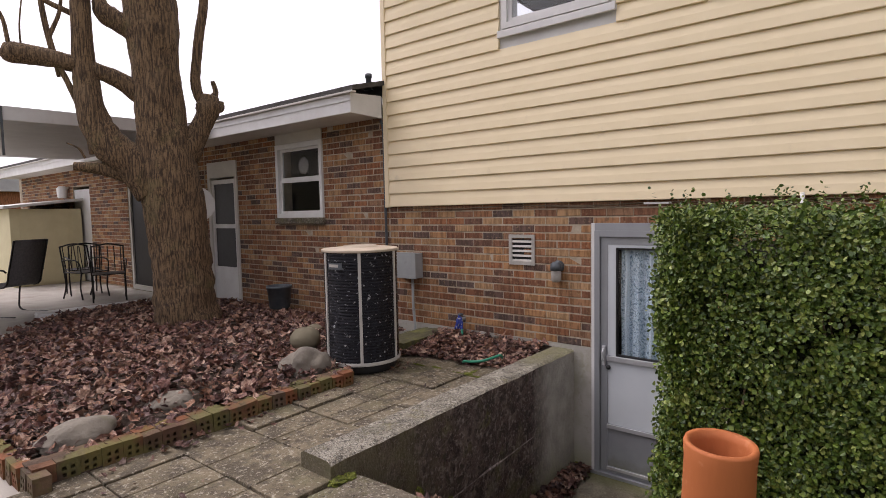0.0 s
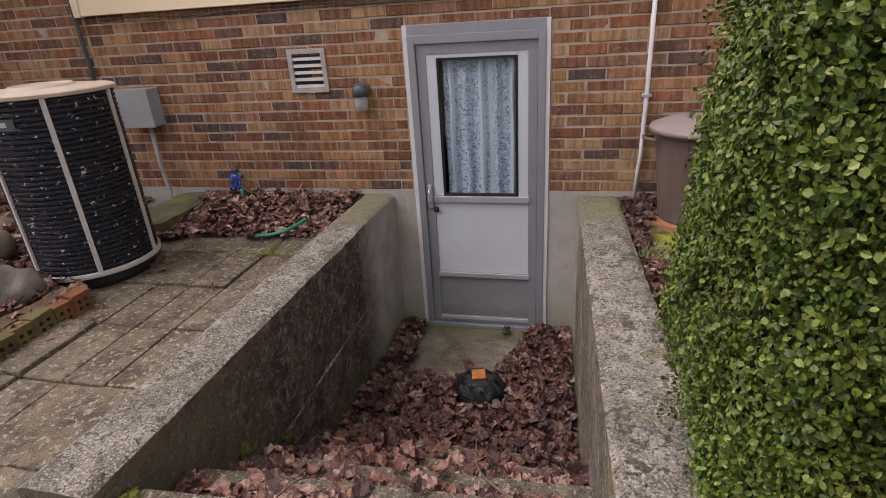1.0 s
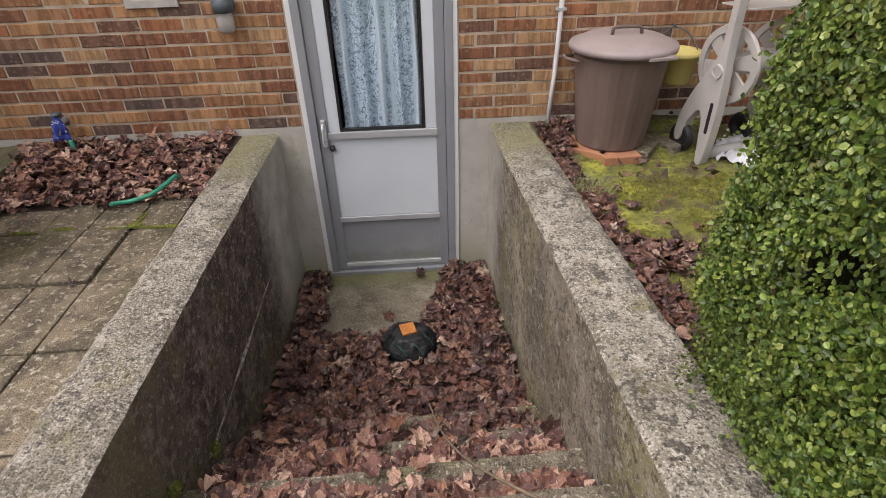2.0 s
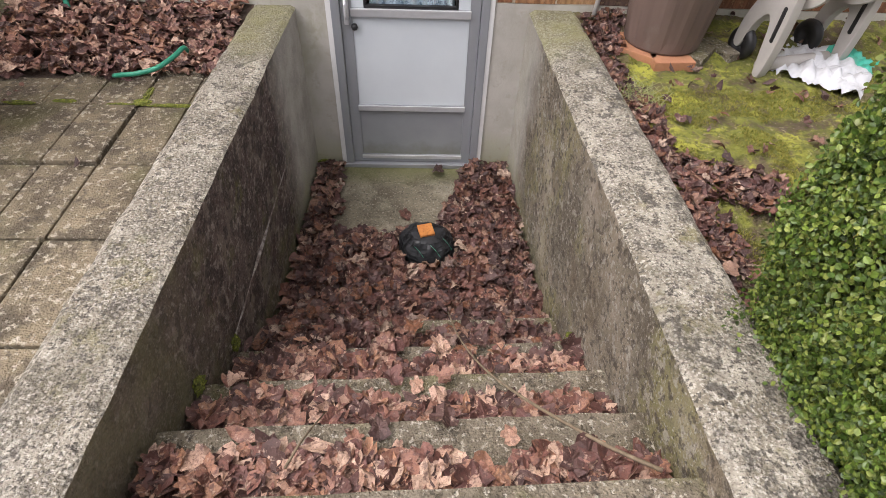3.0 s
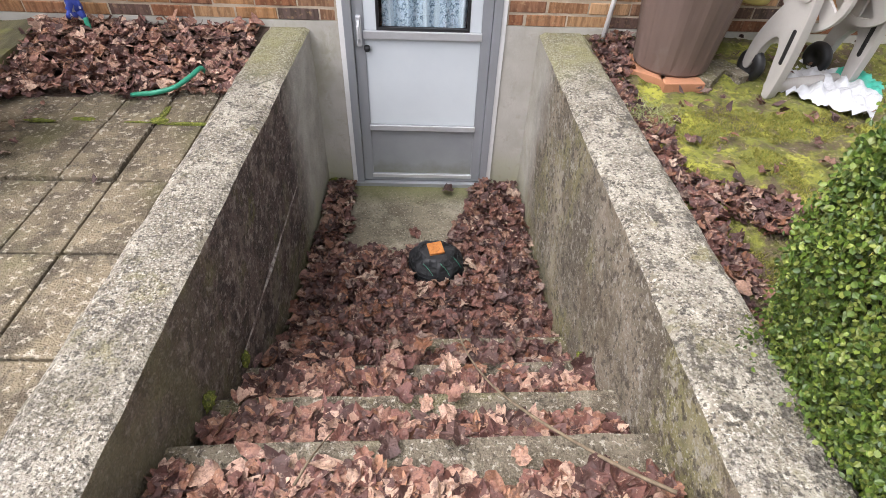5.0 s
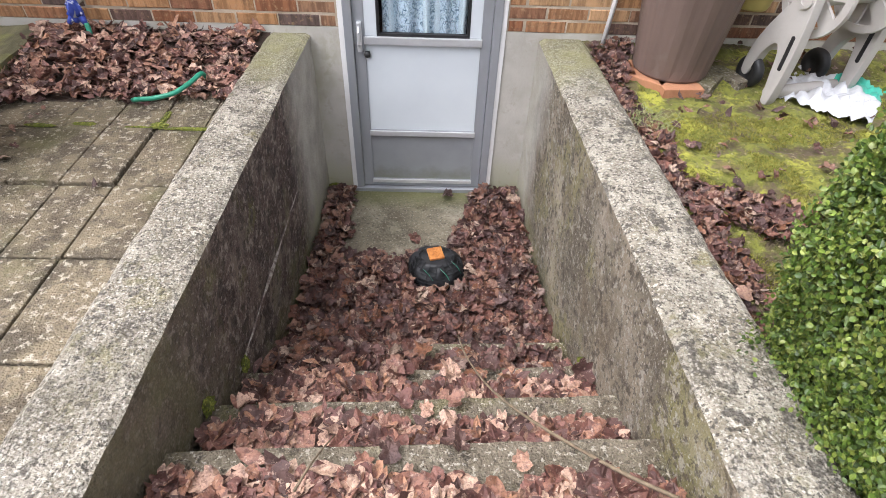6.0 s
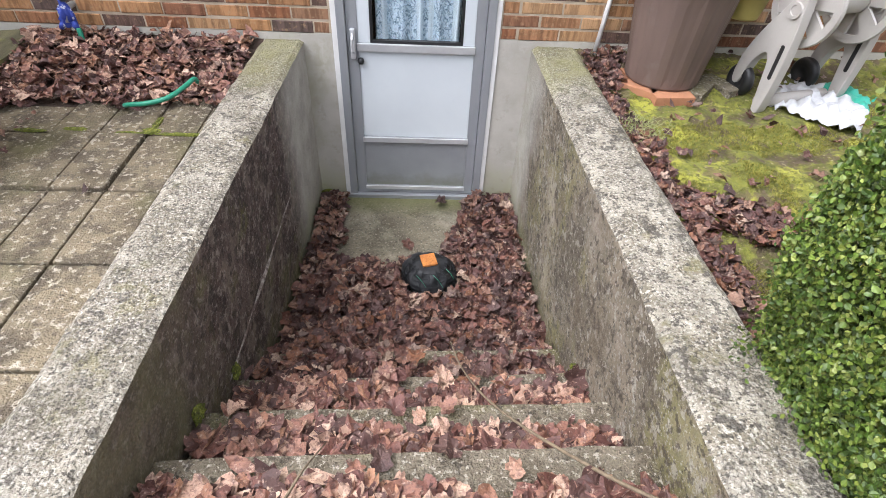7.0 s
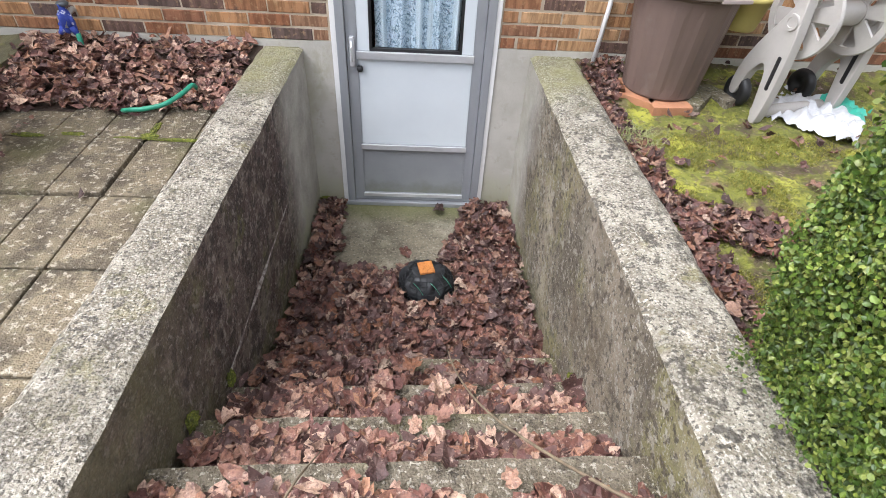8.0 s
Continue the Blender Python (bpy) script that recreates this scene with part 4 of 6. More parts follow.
MAT_STONE = surface("field_stone", (0.22, 0.195, 0.155), (0.15, 0.13, 0.105), 7, 0.9, 0.5, 60, spots=[((0.14, 0.125, 0.10), 3.5, 0.52, 0.66, 0.6), ((0.36, 0.34, 0.30), 22, 0.6, 0.7, 0.5), ((0.17, 0.17, 0.07), 5, 0.6, 0.74, 0.5)])
MAT_STONE_TAN = surface("round_tan_stone", (0.19, 0.165, 0.11), (0.15, 0.13, 0.085), 4, 0.85, 0.2, 60, spots=[((0.15, 0.15, 0.08), 5, 0.56, 0.72, 0.5)])
MAT_IRON = surface("black_wrought_iron", (0.018, 0.017, 0.017), (0.03, 0.028, 0.026), 30, 0.5, 0.2, 90, metal=0.4)
MAT_SLING = surface("grey_sling_fabric", (0.16, 0.15, 0.15), (0.11, 0.105, 0.105), 40, 0.85, 0.2, 150)
MAT_COVER = surface("patio_cover_metal", (0.44, 0.44, 0.44), (0.38, 0.38, 0.38), 3, 0.45, 0.03, 30, metal=0.1)
MAT_SHED = surface("pale_yellow_paint", (0.66, 0.60, 0.38), (0.60, 0.54, 0.33), 3, 0.7, 0.1, 50, spots=[((0.4, 0.36, 0.24), 4, 0.62, 0.76, 0.4)])
MAT_ROOM = surface("dim_room_wall", (0.10, 0.105, 0.08), (0.14, 0.14, 0.12), 2, 0.9, 0.05, 30)
MAT_RAG = surface("orange_sponge", (0.50, 0.20, 0.05), (0.38, 0.14, 0.035), 30, 0.95, 0.6, 120, spots=[((0.2, 0.08, 0.03), 60, 0.56, 0.64, 0.6)])
MAT_BASKET = surface("black_mesh_plastic", (0.014, 0.015, 0.016), (0.022, 0.023, 0.025), 30, 0.5, 0.1, 90)
MAT_GRASSBLADE = surface("pale_grass_blade", (0.30, 0.30, 0.15), (0.20, 0.24, 0.08), 20, 0.8, 0.0)

# lace curtain: pale cloth with a leafy openwork pattern
MAT_LACE = bpy.data.materials.new("lace_cloth")
MAT_LACE.use_nodes = True
ln, ll = MAT_LACE.node_tree.nodes, MAT_LACE.node_tree.links
lg = ln.new("ShaderNodeNewGeometry")
lv = ln.new("ShaderNodeTexNoise")
lv.inputs["Scale"].default_value, lv.inputs["Detail"].default_value, lv.inputs["Distortion"].default_value = 15.0, 1.0, 2.6
ll.new(lg.outputs["Position"], lv.inputs["Vector"])
lw = ln.new("ShaderNodeTexNoise")
lw.inputs["Scale"].default_value, lw.inputs["Detail"].default_value, lw.inputs["Distortion"].default_value = 55.0, 0.0, 1.0
ll.new(lg.outputs["Position"], lw.inputs["Vector"])
lr = ln.new("ShaderNodeValToRGB")
lr.color_ramp.elements[0].position, lr.color_ramp.elements[0].color = 0.40, (0.58, 0.69, 0.78, 1)
lr.color_ramp.elements[1].position, lr.color_ramp.elements[1].color = 0.60, (0.55, 0.66, 0.76, 1)
for pos, c in ((0.47, (0.56, 0.67, 0.74)), (0.485, (0.17, 0.25, 0.33)), (0.515, (0.17, 0.25, 0.33)), (0.53, (0.60, 0.70, 0.77))):
    e = lr.color_ramp.elements.new(pos)
    e.color = (*c, 1)
ll.new(lv.outputs["Fac"], lr.inputs[0])
lr2 = ln.new("ShaderNodeValToRGB")
lr2.color_ramp.elements[0].position, lr2.color_ramp.elements[0].color = 0.36, (0.5, 0.56, 0.6, 1)
lr2.color_ramp.elements[1].position, lr2.color_ramp.elements[1].color = 0.46, (1, 1, 1, 1)
ll.new(lw.outputs["Fac"], lr2.inputs[0])
lm = ln.new("ShaderNodeMixRGB")
lm.blend_type = "MULTIPLY"
lm.inputs["Fac"].default_value = 1.0
ll.new(lr.outputs[0], lm.inputs["Color1"])
ll.new(lr2.outputs[0], lm.inputs["Color2"])
ll.new(lm.outputs[0], ln["Principled BSDF"].inputs["Base Color"])
ln["Principled BSDF"].inputs["Roughness"].default_value = 0.95
MAT_CLOTH = surface("plain_pale_cloth", (0.62, 0.71, 0.76), (0.55, 0.64, 0.70), 6, 0.95, 0.1, 60)


def curtain():
    bm = bmesh.new()
    cols, rows = 90, 12
    grid = []
    for i in range(cols + 1):
        x = 0.225 + 0.455 * i / cols
        y = 0.055 + 0.018 * math.sin(x * 62 + 1.2) + 0.010 * math.sin(x * 131)
        grid.append([bm.verts.new((x + 0.003 * math.sin(k * 0.7 + i * 0.2), y + 0.003 * math.sin(k * 0.9), -0.06 + 0.885 * k / rows)) for k in range(rows + 1)])
    for i in range(cols):
        x = 0.225 + 0.455 * (i + 0.5) / cols
        plain = any(abs(x - c) < w for c, w in ((0.275, 0.016), (0.465, 0.02), (0.52, 0.012), (0.655, 0.015)))
        for k in range(rows):
            f = bm.faces.new((grid[i][k], grid[i + 1][k], grid[i + 1][k + 1], grid[i][k + 1]))
            f.material_index = 1 if plain else 0
            f.smooth = True
    tagged(part("curtain", bm, [MAT_LACE, MAT_CLOTH]), "pale blue-white lace curtain hanging behind the door glass", "curtain")


curtain()

# ---- pavers beside the stairwell ----
PY = [-0.50, -0.85, -1.253, -1.645, -2.05, -2.45, -2.85, -3.25, -3.65, -4.05, -4.45, -4.85, -5.25, -5.65, -6.05, -6.45]
PX = [-0.27, -0.672, -1.072, -1.30]
paving = tagged(part("paving_bed", bmbox(-1.50, -0.3, -6.46, -0.5, -0.187, -0.165), MAT_SOIL), "soil bed under the concrete pavers", "paving", kind="structure")
prnd = random.Random(3)
for k in range(len(PY) - 1):
    for j in range(len(PX) - 1):
        x1, x0, y1, y0 = PX[j] - 0.005, PX[j + 1] + 0.005, PY[k] - 0.006, PY[k + 1] + 0.006
        if j == 0:
            x1 = left_outer((y0 + y1) / 2) + 0.05 if y0 > NEAR else -0.21
        if j == 2 and y1 > -1.4:
            x0 = -1.55
        bm = bmesh.new()
        mid = (x0 + x1) / 2 if j else -0.47
        halves = ((x0, mid - 0.003), (mid + 0.003, x1)) if j < 2 and mid < x1 - 0.05 else ((x0, x1),)
        top = GROUND + prnd.uniform(-0.004, 0.004)
        for a, b in halves:
            box(bm, a, b, y0, y1, -0.17, top, 0.006)
        if len(halves) == 2:
            box(bm, mid - 0.01, mid + 0.01, y0 + 0.004, y1 - 0.004, -0.17, top - 0.007)
        ob = part("paver", bm, MAT_PAVER)
        ob.parent = paving
        ob.rotation_euler = (prnd.gauss(0, 0.002), prnd.gauss(0, 0.002), 0)

# moss tufts in the joints


def moss_tuft(x, y, z, w, d, h):
    bm = bmesh.new()
    bmesh.ops.create_icosphere(bm, subdivisions=3, radius=1.0)
    for v in bm.verts:
        v.co = Vector((v.co.x * w, v.co.y * d, max(v.co.z, -0.2) * h)) * (1 + 0.6 * noise.noise(v.co * 2.6 + Vector((x * 9, y * 9, 0))) + 0.2 * noise.noise(v.co * 9)) + Vector((x, y, z))
    tagged(part("moss_tuft", bm, MAT_TUFT), "bright green moss tuft growing in a joint", "moss", "moss tufts")


for x, y, z, w, d, h in ((-0.66, -0.83, -0.13, 0.035, 0.022, 0.010), (-0.50, -0.85, -0.13, 0.11, 0.010, 0.008), (-0.74, -0.85, -0.13, 0.06, 0.008, 0.007), (-0.98, -0.83, -0.13, 0.05, 0.012, 0.008), (-1.15, -0.85, -0.13, 0.06, 0.012, 0.008), (-0.66, -0.76, -0.13, 0.014, 0.05, 0.008),
                         (-0.185, -2.56, -0.135, 0.035, 0.05, 0.02), (-0.17, -2.50, -0.135, 0.03, 0.04, 0.02), (left_inner(-1.70) + 0.012, -1.70, -0.62, 0.014, 0.03, 0.035), (left_inner(-1.98) + 0.012, -1.98, -0.45, 0.014, 0.03, 0.04),
                         (right_inner(-1.6) - 0.01, -1.60, -0.73, 0.014, 0.025, 0.035), (left_inner(-0.06) + 0.05, -0.02, -1.025, 0.06, 0.014, 0.025), (0.98, -0.02, -1.025, 0.05, 0.014, 0.022)):
    moss_tuft(x, y, z, w, d, h)

MAT_SEAM = surface("pale_mineral_seam", (0.36, 0.33, 0.30), (0.22, 0.19, 0.17), 40, 0.95, 0.6, 120, spots=[((0.10, 0.07, 0.06), 24, 0.47, 0.58, 0.85), ((0.09, 0.065, 0.055), 70, 0.5, 0.6, 0.6)])
srnd = random.Random(9)
seam = [(left_inner(y) + 0.0005, y, z + srnd.uniform(-0.004, 0.004)) for y, z in ((-0.70, -0.56), (-0.9, -0.57), (-1.1, -0.58), (-1.3, -0.59), (-1.5, -0.60), (-1.62, -0.61), (-1.74, -0.62))]
pts = spline(seam, 6)
ob = part("mineral_seam", tube(bmesh.new(), pts, [0.0015 + 0.016 * abs(noise.noise(p * 6)) * min(1.0, 0.35 + abs(p.y + 0.72)) for p in pts], 5), MAT_SEAM)
ob.parent = wall_left
tagged(ob, "pale mineral seam along a crack in the wall")

# ---- brick edging of the bed ----
edging = tagged(part("bed_edging", bmbox(-1.37, -1.27, -3.46, -1.5, -0.187, -0.12), MAT_SOIL), "mossy cored bricks set on edge round the planting bed", "edging", kind="structure")


def edging_brick_mesh():
    """A brick on its side, its cored face turned outwards (+x)."""
    bm = bmesh.new()
    w, h, d = 0.098, 0.115, 0.075
    hx = [0.0, 0.022, 0.040, 0.058, 0.076, w]
    hz = [0.0, 0.030, 0.050, 0.064, 0.084, h]
    holes = {(1, 1), (3, 1), (1, 3), (3, 3)}
    grid = {(i, k): bm.verts.new((0, hx[i], hz[k])) for i in range(6) for k in range(6)}
    back = {}
    for i in range(5):
        for k in range(5):
            q = [(i, k), (i + 1, k), (i + 1, k + 1), (i, k + 1)]
            if (i, k) in holes:
                deep = [bm.verts.new((-0.03, hx[a], hz[b])) for a, b in q]
                for n in range(4):
                    bm.faces.new((grid[q[n]], grid[q[(n + 1) % 4]], deep[(n + 1) % 4], deep[n]))
                bm.faces.new(deep)
            else:
                bm.faces.new([grid[c] for c in q])
    o = [grid[(0, 0)], grid[(5, 0)], grid[(5, 5)], grid[(0, 5)]]
    b = [bm.verts.new((-d, v.co.y, v.co.z)) for v in o]
    rim = [[grid[(i, 0)] for i in range(6)], [grid[(5, k)] for k in range(6)], [grid[(i, 5)] for i in range(5, -1, -1)], [grid[(0, k)] for k in range(5, -1, -1)]]
    for n in range(4):
        bm.faces.new(rim[n] + [b[(n + 1) % 4], b[n]])
    bm.faces.new(b)
    bmesh.ops.recalc_face_normals(bm, faces=bm.faces)
    me = bpy.data.meshes.new("edging_brick")
    bm.to_mesh(me)
    bm.free()
    me.materials.append(MAT_EDGE_BRICK)
    return me


EDGE_MESH = edging_brick_mesh()
for k in range(20):
    t = k / 20
    for rowk in range(2):
        ob = new("edging_brick", EDGE_MESH)
        ob.parent = edging
        ob.location = (-1.275 + 0.035 * t - rowk * 0.08 + prnd.gauss(0, 0.004), -3.48 + 1.98 * t, -0.15 + prnd.gauss(0, 0.004) - rowk * 0.004)
        ob.rotation_euler = (prnd.gauss(0, 0.03), prnd.gauss(0, 0.04), radians(-1.0) + prnd.gauss(0, 0.02))
for k in range(16):
    ob = new("edging_brick", EDGE_MESH)
    ob.parent = edging
    ob.location = (-1.28 - k * 0.103, -3.50 - 0.004 * k, -0.155 + prnd.gauss(0, 0.004))
    ob.rotation_euler = (prnd.gauss(0, 0.03), prnd.gauss(0, 0.03), radians(-90 - 3) + prnd.gauss(0, 0.03))

# ---- stones ----


def stone(x, y, z, size, seed, material, label, rough=0.35):
    bm = bmesh.new()
    bmesh.ops.create_icosphere(bm, subdivisions=4, radius=1.0)
    o = Vector((seed * 3.1, seed * 1.7, 0))
    for v in bm.verts:
        n = v.co.normalized()
        r = 1 + rough * noise.noise(n * 1.1 + o) + rough * 0.25 * noise.noise(n * 4 + o)
        v.co = Vector((n.x * size[0], n.y * size[1], n.z * size[2])) * r + Vector((x, y, z))
    ob = part("stone", bm, material, smooth=True)
    return tagged(ob, label, "stone", "stones of the bed")


stone(-1.62, -1.62, -0.06, (0.15, 0.2, 0.15), 1, MAT_STONE, "large angular grey stone at the end of the brick edging", 0.55)
stone(-2.07, -1.30, 0.05, (0.135, 0.135, 0.105), 2, MAT_STONE_TAN, "smooth round tan stone beside the condenser", 0.12)
stone(-1.58, -3.20, -0.05, (0.13, 0.19, 0.10), 3, MAT_STONE, "flat grey stone behind the brick edging", 0.3)
stone(-1.72, -2.60, -0.07, (0.12, 0.17, 0.085), 4, MAT_STONE, "low brown stone half buried in leaves", 0.3)
stone(-2.3, -1.9, -0.05, (0.16, 0.2, 0.06), 6, MAT_STONE_TAN, "flat tan stone among the leaves", 0.3)
stone(-2.45, -0.9, 0.02, (0.08, 0.08, 0.05), 7, MAT_STONE_TAN, "small pale stone behind the condenser", 0.2)

# ---- air-conditioning condenser ----


def condenser():
    t = thing("condenser", (-1.53, -1.12, -0.13), "round black condenser with tan lid and pale straps", "air conditioner")
    part("pad", lathe(bmesh.new(), [(0.0, 0.0), (0.27, 0.0), (0.28, 0.02), (0.28, 0.07), (0.0, 0.075)], 40), MAT_BLACK, t)
    prof = []
    z, n = 0.075, 36
    for k in range(n):
        zz = z + 0.85 * k / n
        prof += [(0.293, zz), (0.301, zz + 0.005), (0.301, zz + 0.016), (0.293, zz + 0.021)]
    bm = lathe(bmesh.new(), prof, 56)
    for v in bm.verts:
        a = math.atan2(v.co.y, v.co.x)
        s = 1 + 0.008 * noise.noise(Vector((math.cos(a) * 4, math.sin(a) * 4, v.co.z * 22)))
        v.co.x, v.co.y = v.co.x * s, v.co.y * s
    part("coil", bm, MAT_AC_FIN, t, "black ribbed coil with shiny dented fins")
    part("lid", lathe(bmesh.new(), [(0.0, 0.955), (0.10, 0.955), (0.22, 0.952), (0.305, 0.945), (0.315, 0.94), (0.315, 0.926), (0.305, 0.922), (0.29, 0.924), (0.0, 0.924)], 56), MAT_AC_TOP, t, "faded tan lid", smooth=False)
    part("lid_grille", lathe(bmesh.new(), [(0.12, 0.953), (0.135, 0.966), (0.15, 0.953)], 40), MAT_AC_TOP, t)
    part("base_ring", lathe(bmesh.new(), [(0.300, 0.068), (0.311, 0.068), (0.313, 0.08), (0.311, 0.092), (0.300, 0.092)], 56), MAT_STRAP, t)
    for deg in (-108, -45, 18, 90, 150, 205):
        a = radians(deg)
        c = Vector((math.cos(a), math.sin(a), 0))
        s = Vector((-c.y, c.x, 0))
        bm = bmesh.new()
        ring = []
        for zz in (0.085, 0.5, 0.926):
            ring.append([bm.verts.new(c * r + s * w + Vector((0, 0, zz))) for r, w in ((0.298, -0.012), (0.309, -0.011), (0.309, 0.011), (0.298, 0.012))])
        for a0, b0 in zip(ring, ring[1:]):
            for k in range(4):
                bm.faces.new((a0[k], a0[(k + 1) % 4], b0[(k + 1) % 4], b0[k]))
        part("strap", bm, MAT_STRAP, t)
    a0, a1 = radians(-98), radians(-71)
    bm = bmesh.new()
    cols = []
    for k in range(7):
        a = a0 + (a1 - a0) * k / 6
        cols.append([bm.verts.new((math.cos(a) * r, math.sin(a) * r, zz)) for r, zz in ((0.303, 0.80), (0.307, 0.80), (0.307, 0.85), (0.303, 0.85))])
    for a, b in zip(cols, cols[1:]):
        for k in range(4):
            bm.faces.new((a[k], b[k], b[(k + 1) % 4], a[(k + 1) % 4]))
    plate = part("name_plate", bm, MAT_DARK_METAL, t, "dark name plate with a pale bar")
    bm = bmesh.new()
    cols = []
    for k in range(6):
        a = a0 + 0.05 + (a1 - a0 - 0.16) * k / 5
        cols.append([bm.verts.new((math.cos(a) * 0.309, math.sin(a) * 0.309, zz)) for zz in (0.817, 0.838)])
    for a, b in zip(cols, cols[1:]):
        bm.faces.new((a[0], b[0], b[1], a[1]))
    part("plate_bar", bm, MAT_STRAP, plate)
    t.scale = (1.0, 1.0, 1.045)


condenser()

# ---- things on the house wall ----
mb = thing("meter_box", (-1.94, 0.0, 0.47), "grey metal disconnect box on the brick wall", "electrical box")
part("box_body", bmbox(-0.13, 0.13, -0.11, 0.0, 0.0, 0.255, 0.006), MAT_GREY_METAL, mb)
part("cover", bmbox(-0.135, 0.135, -0.123, -0.11, -0.004, 0.262, 0.004), MAT_GREY_METAL, mb)
part("conduit", tube(bmesh.new(), [(0.03, -0.05, 0.0), (0.03, -0.05, -0.3), (0.06, -0.06, -0.5), (0.08, -0.1, -0.58)], 0.014, 10), MAT_GREY_METAL, mb, smooth=True)

vent = thing("wall_vent", (-0.647, 0.0, 0.79), "dented metal louvre vent in the brick wall", "vent")
part("vent_frame", cut_boxes(bmesh.new(), -0.13, 0.13, -0.135, 0.135, -0.014, 0.004, [(-0.1, 0.1, -0.105, 0.105)]), MAT_VENT, vent)
part("backing", bmbox(-0.1, 0.1, 0.001, 0.003, -0.105, 0.105), MAT_BLACK, vent)
for k in range(5):
    bm = bmesh.new()
    z = -0.105 + 0.042 * k
    vs = [bm.verts.new(p) for p in ((-0.1, -0.012, z + 0.002), (0.1, -0.012, z + 0.002), (0.1, -0.004, z + 0.021), (-0.1, -0.004, z + 0.021), (-0.1, -0.009, z), (0.1, -0.009, z), (0.1, -0.001, z + 0.019), (-0.1, -0.001, z + 0.019))]
    for q in ((0, 1, 2, 3), (5, 4, 7, 6), (0, 4, 5, 1), (3, 2, 6, 7)):
        bm.faces.new([vs[i] for i in q])
    part("slat", bm, MAT_VENT, vent)

wl_ = thing("wall_light", (-0.29, 0.0, 0.60), "small jar wall light with dark metal cap, unlit", "wall light")
part("mount", lathe(bmesh.new(), [(0.0, 0.0), (0.05, 0.0), (0.052, 0.012), (0.045, 0.03), (0.0, 0.032)], 24), MAT_DARK_METAL, wl_, smooth=True).matrix_basis = pose(0, 0, 0.06, 90, 0, 0)
part("cap", lathe(bmesh.new(), [(0.0, 0.105), (0.03, 0.10), (0.048, 0.08), (0.052, 0.03), (0.046, 0.028), (0.0, 0.028)], 24, (0, -0.055, 0.0)), MAT_DARK_METAL, wl_, smooth=True)
MAT_JAR = surface("frosted_jar", (0.42, 0.40, 0.37), (0.34, 0.32, 0.29), 20, 0.25, 0.1, 60, spec=0.6)
part("glass_jar", lathe(bmesh.new(), [(0.0, -0.07), (0.03, -0.068), (0.042, -0.055), (0.044, 0.0), (0.04, 0.028)], 24, (0, -0.055, 0.0)), MAT_JAR, wl_, smooth=True)

wp = thing("wall_conduit", (1.40, -0.035, -0.1), "white painted conduit running down the brick wall", "conduit")
part("pipe_run", tube(bmesh.new(), [(0.03, 0.0, 1.32), (0.03, 0.0, 0.75), (0.025, 0.0, 0.35), (0.0, -0.005, 0.0)], 0.0125, 12), MAT_WHITE, wp, smooth=True)
part("clip", bmbox(0.005, 0.055, -0.016, 0.03, 0.675, 0.69, 0.002), MAT_GREY_METAL, wp)
part("clip", bmbox(0.005, 0.055, -0.016, 0.03, 1.2, 1.215, 0.002), MAT_GREY_METAL, wp)

cd = thing("corner_conduit", (-2.325, -0.03, 0.9), "grey conduit down the house corner", "conduit")
part("pipe_run", tube(bmesh.new(), spline([(0.0, -0.0, 1.22), (0.03, 0.0, 1.1), (0.035, 0, 0.8), (0.035, 0, 0.3), (0.04, 0, -0.2), (0.04, 0.0, -0.75)], 4), 0.014, 10), MAT_DARK_METAL, cd, smooth=True)

for k, (dz, r, sag) in enumerate(((0.0, 0.004, 0.010), (-0.016, 0.003, 0.016))):
    crnd = random.Random(40 + k)
    pts = [(-2.12 + i * 0.33, -0.012 - 0.004 * k, 1.175 + dz + crnd.uniform(-sag, sag)) for i in range(18)]
    tagged(part("cable", tube(bmesh.new(), spline(pts, 3), r, 6), MAT_TWIG, smooth=True), "thin cable tacked along the top of the brickwork", "cable", "wall cables")
tagged(part("cable_cover", bmbox(0.42, 0.62, -0.02, 0.0, 1.168, 1.182, 0.003), MAT_WHITE), "short white strip over the cables above the door", "cable cover")

# ---- tap and hose ----
tap = thing("garden_tap", (-1.29, 0.0, 0.045), "garden tap wrapped in blue and white cloth", "tap")
part("tap_body", tube(bmesh.new(), [(0, 0.0, 0.06), (0, -0.05, 0.06), (0, -0.085, 0.05), (0, -0.1, 0.0)], [0.014, 0.016, 0.018, 0.014], 10), MAT_GREY_METAL, tap, smooth=True)
part("tap_handle", lathe(bmesh.new(), [(0.0, 0.12), (0.022, 0.118), (0.03, 0.108), (0.022, 0.098), (0.008, 0.09), (0.008, 0.06)], 14, (0, -0.07, 0)), MAT_DARK_METAL, tap, smooth=True)
bm = bmesh.new()
bmesh.ops.create_icosphere(bm, subdivisions=3, radius=1.0)
for v in bm.verts:
    n = v.co.copy()
    v.co = Vector((n.x * (0.033 - 0.012 * n.z), n.y * 0.032 - 0.085, n.z * 0.065 + 0.035)) * (1 + 0.3 * noise.noise(n * 2.4))
tube(bm, [(-0.02, -0.09, 0.0), (-0.045, -0.1, -0.03)], [0.022, 0.012], 8)
tube(bm, [(0.02, -0.09, 0.0), (0.035, -0.1, -0.03)], [0.02, 0.012], 8)
part("cloth_wrap", bm, MAT_BLUE, tap, "blue and white knotted cloth", smooth=True)
gh = thing("garden_hose", (-0.7, -0.55, -0.08), "green garden hose half buried in leaves", "hose")
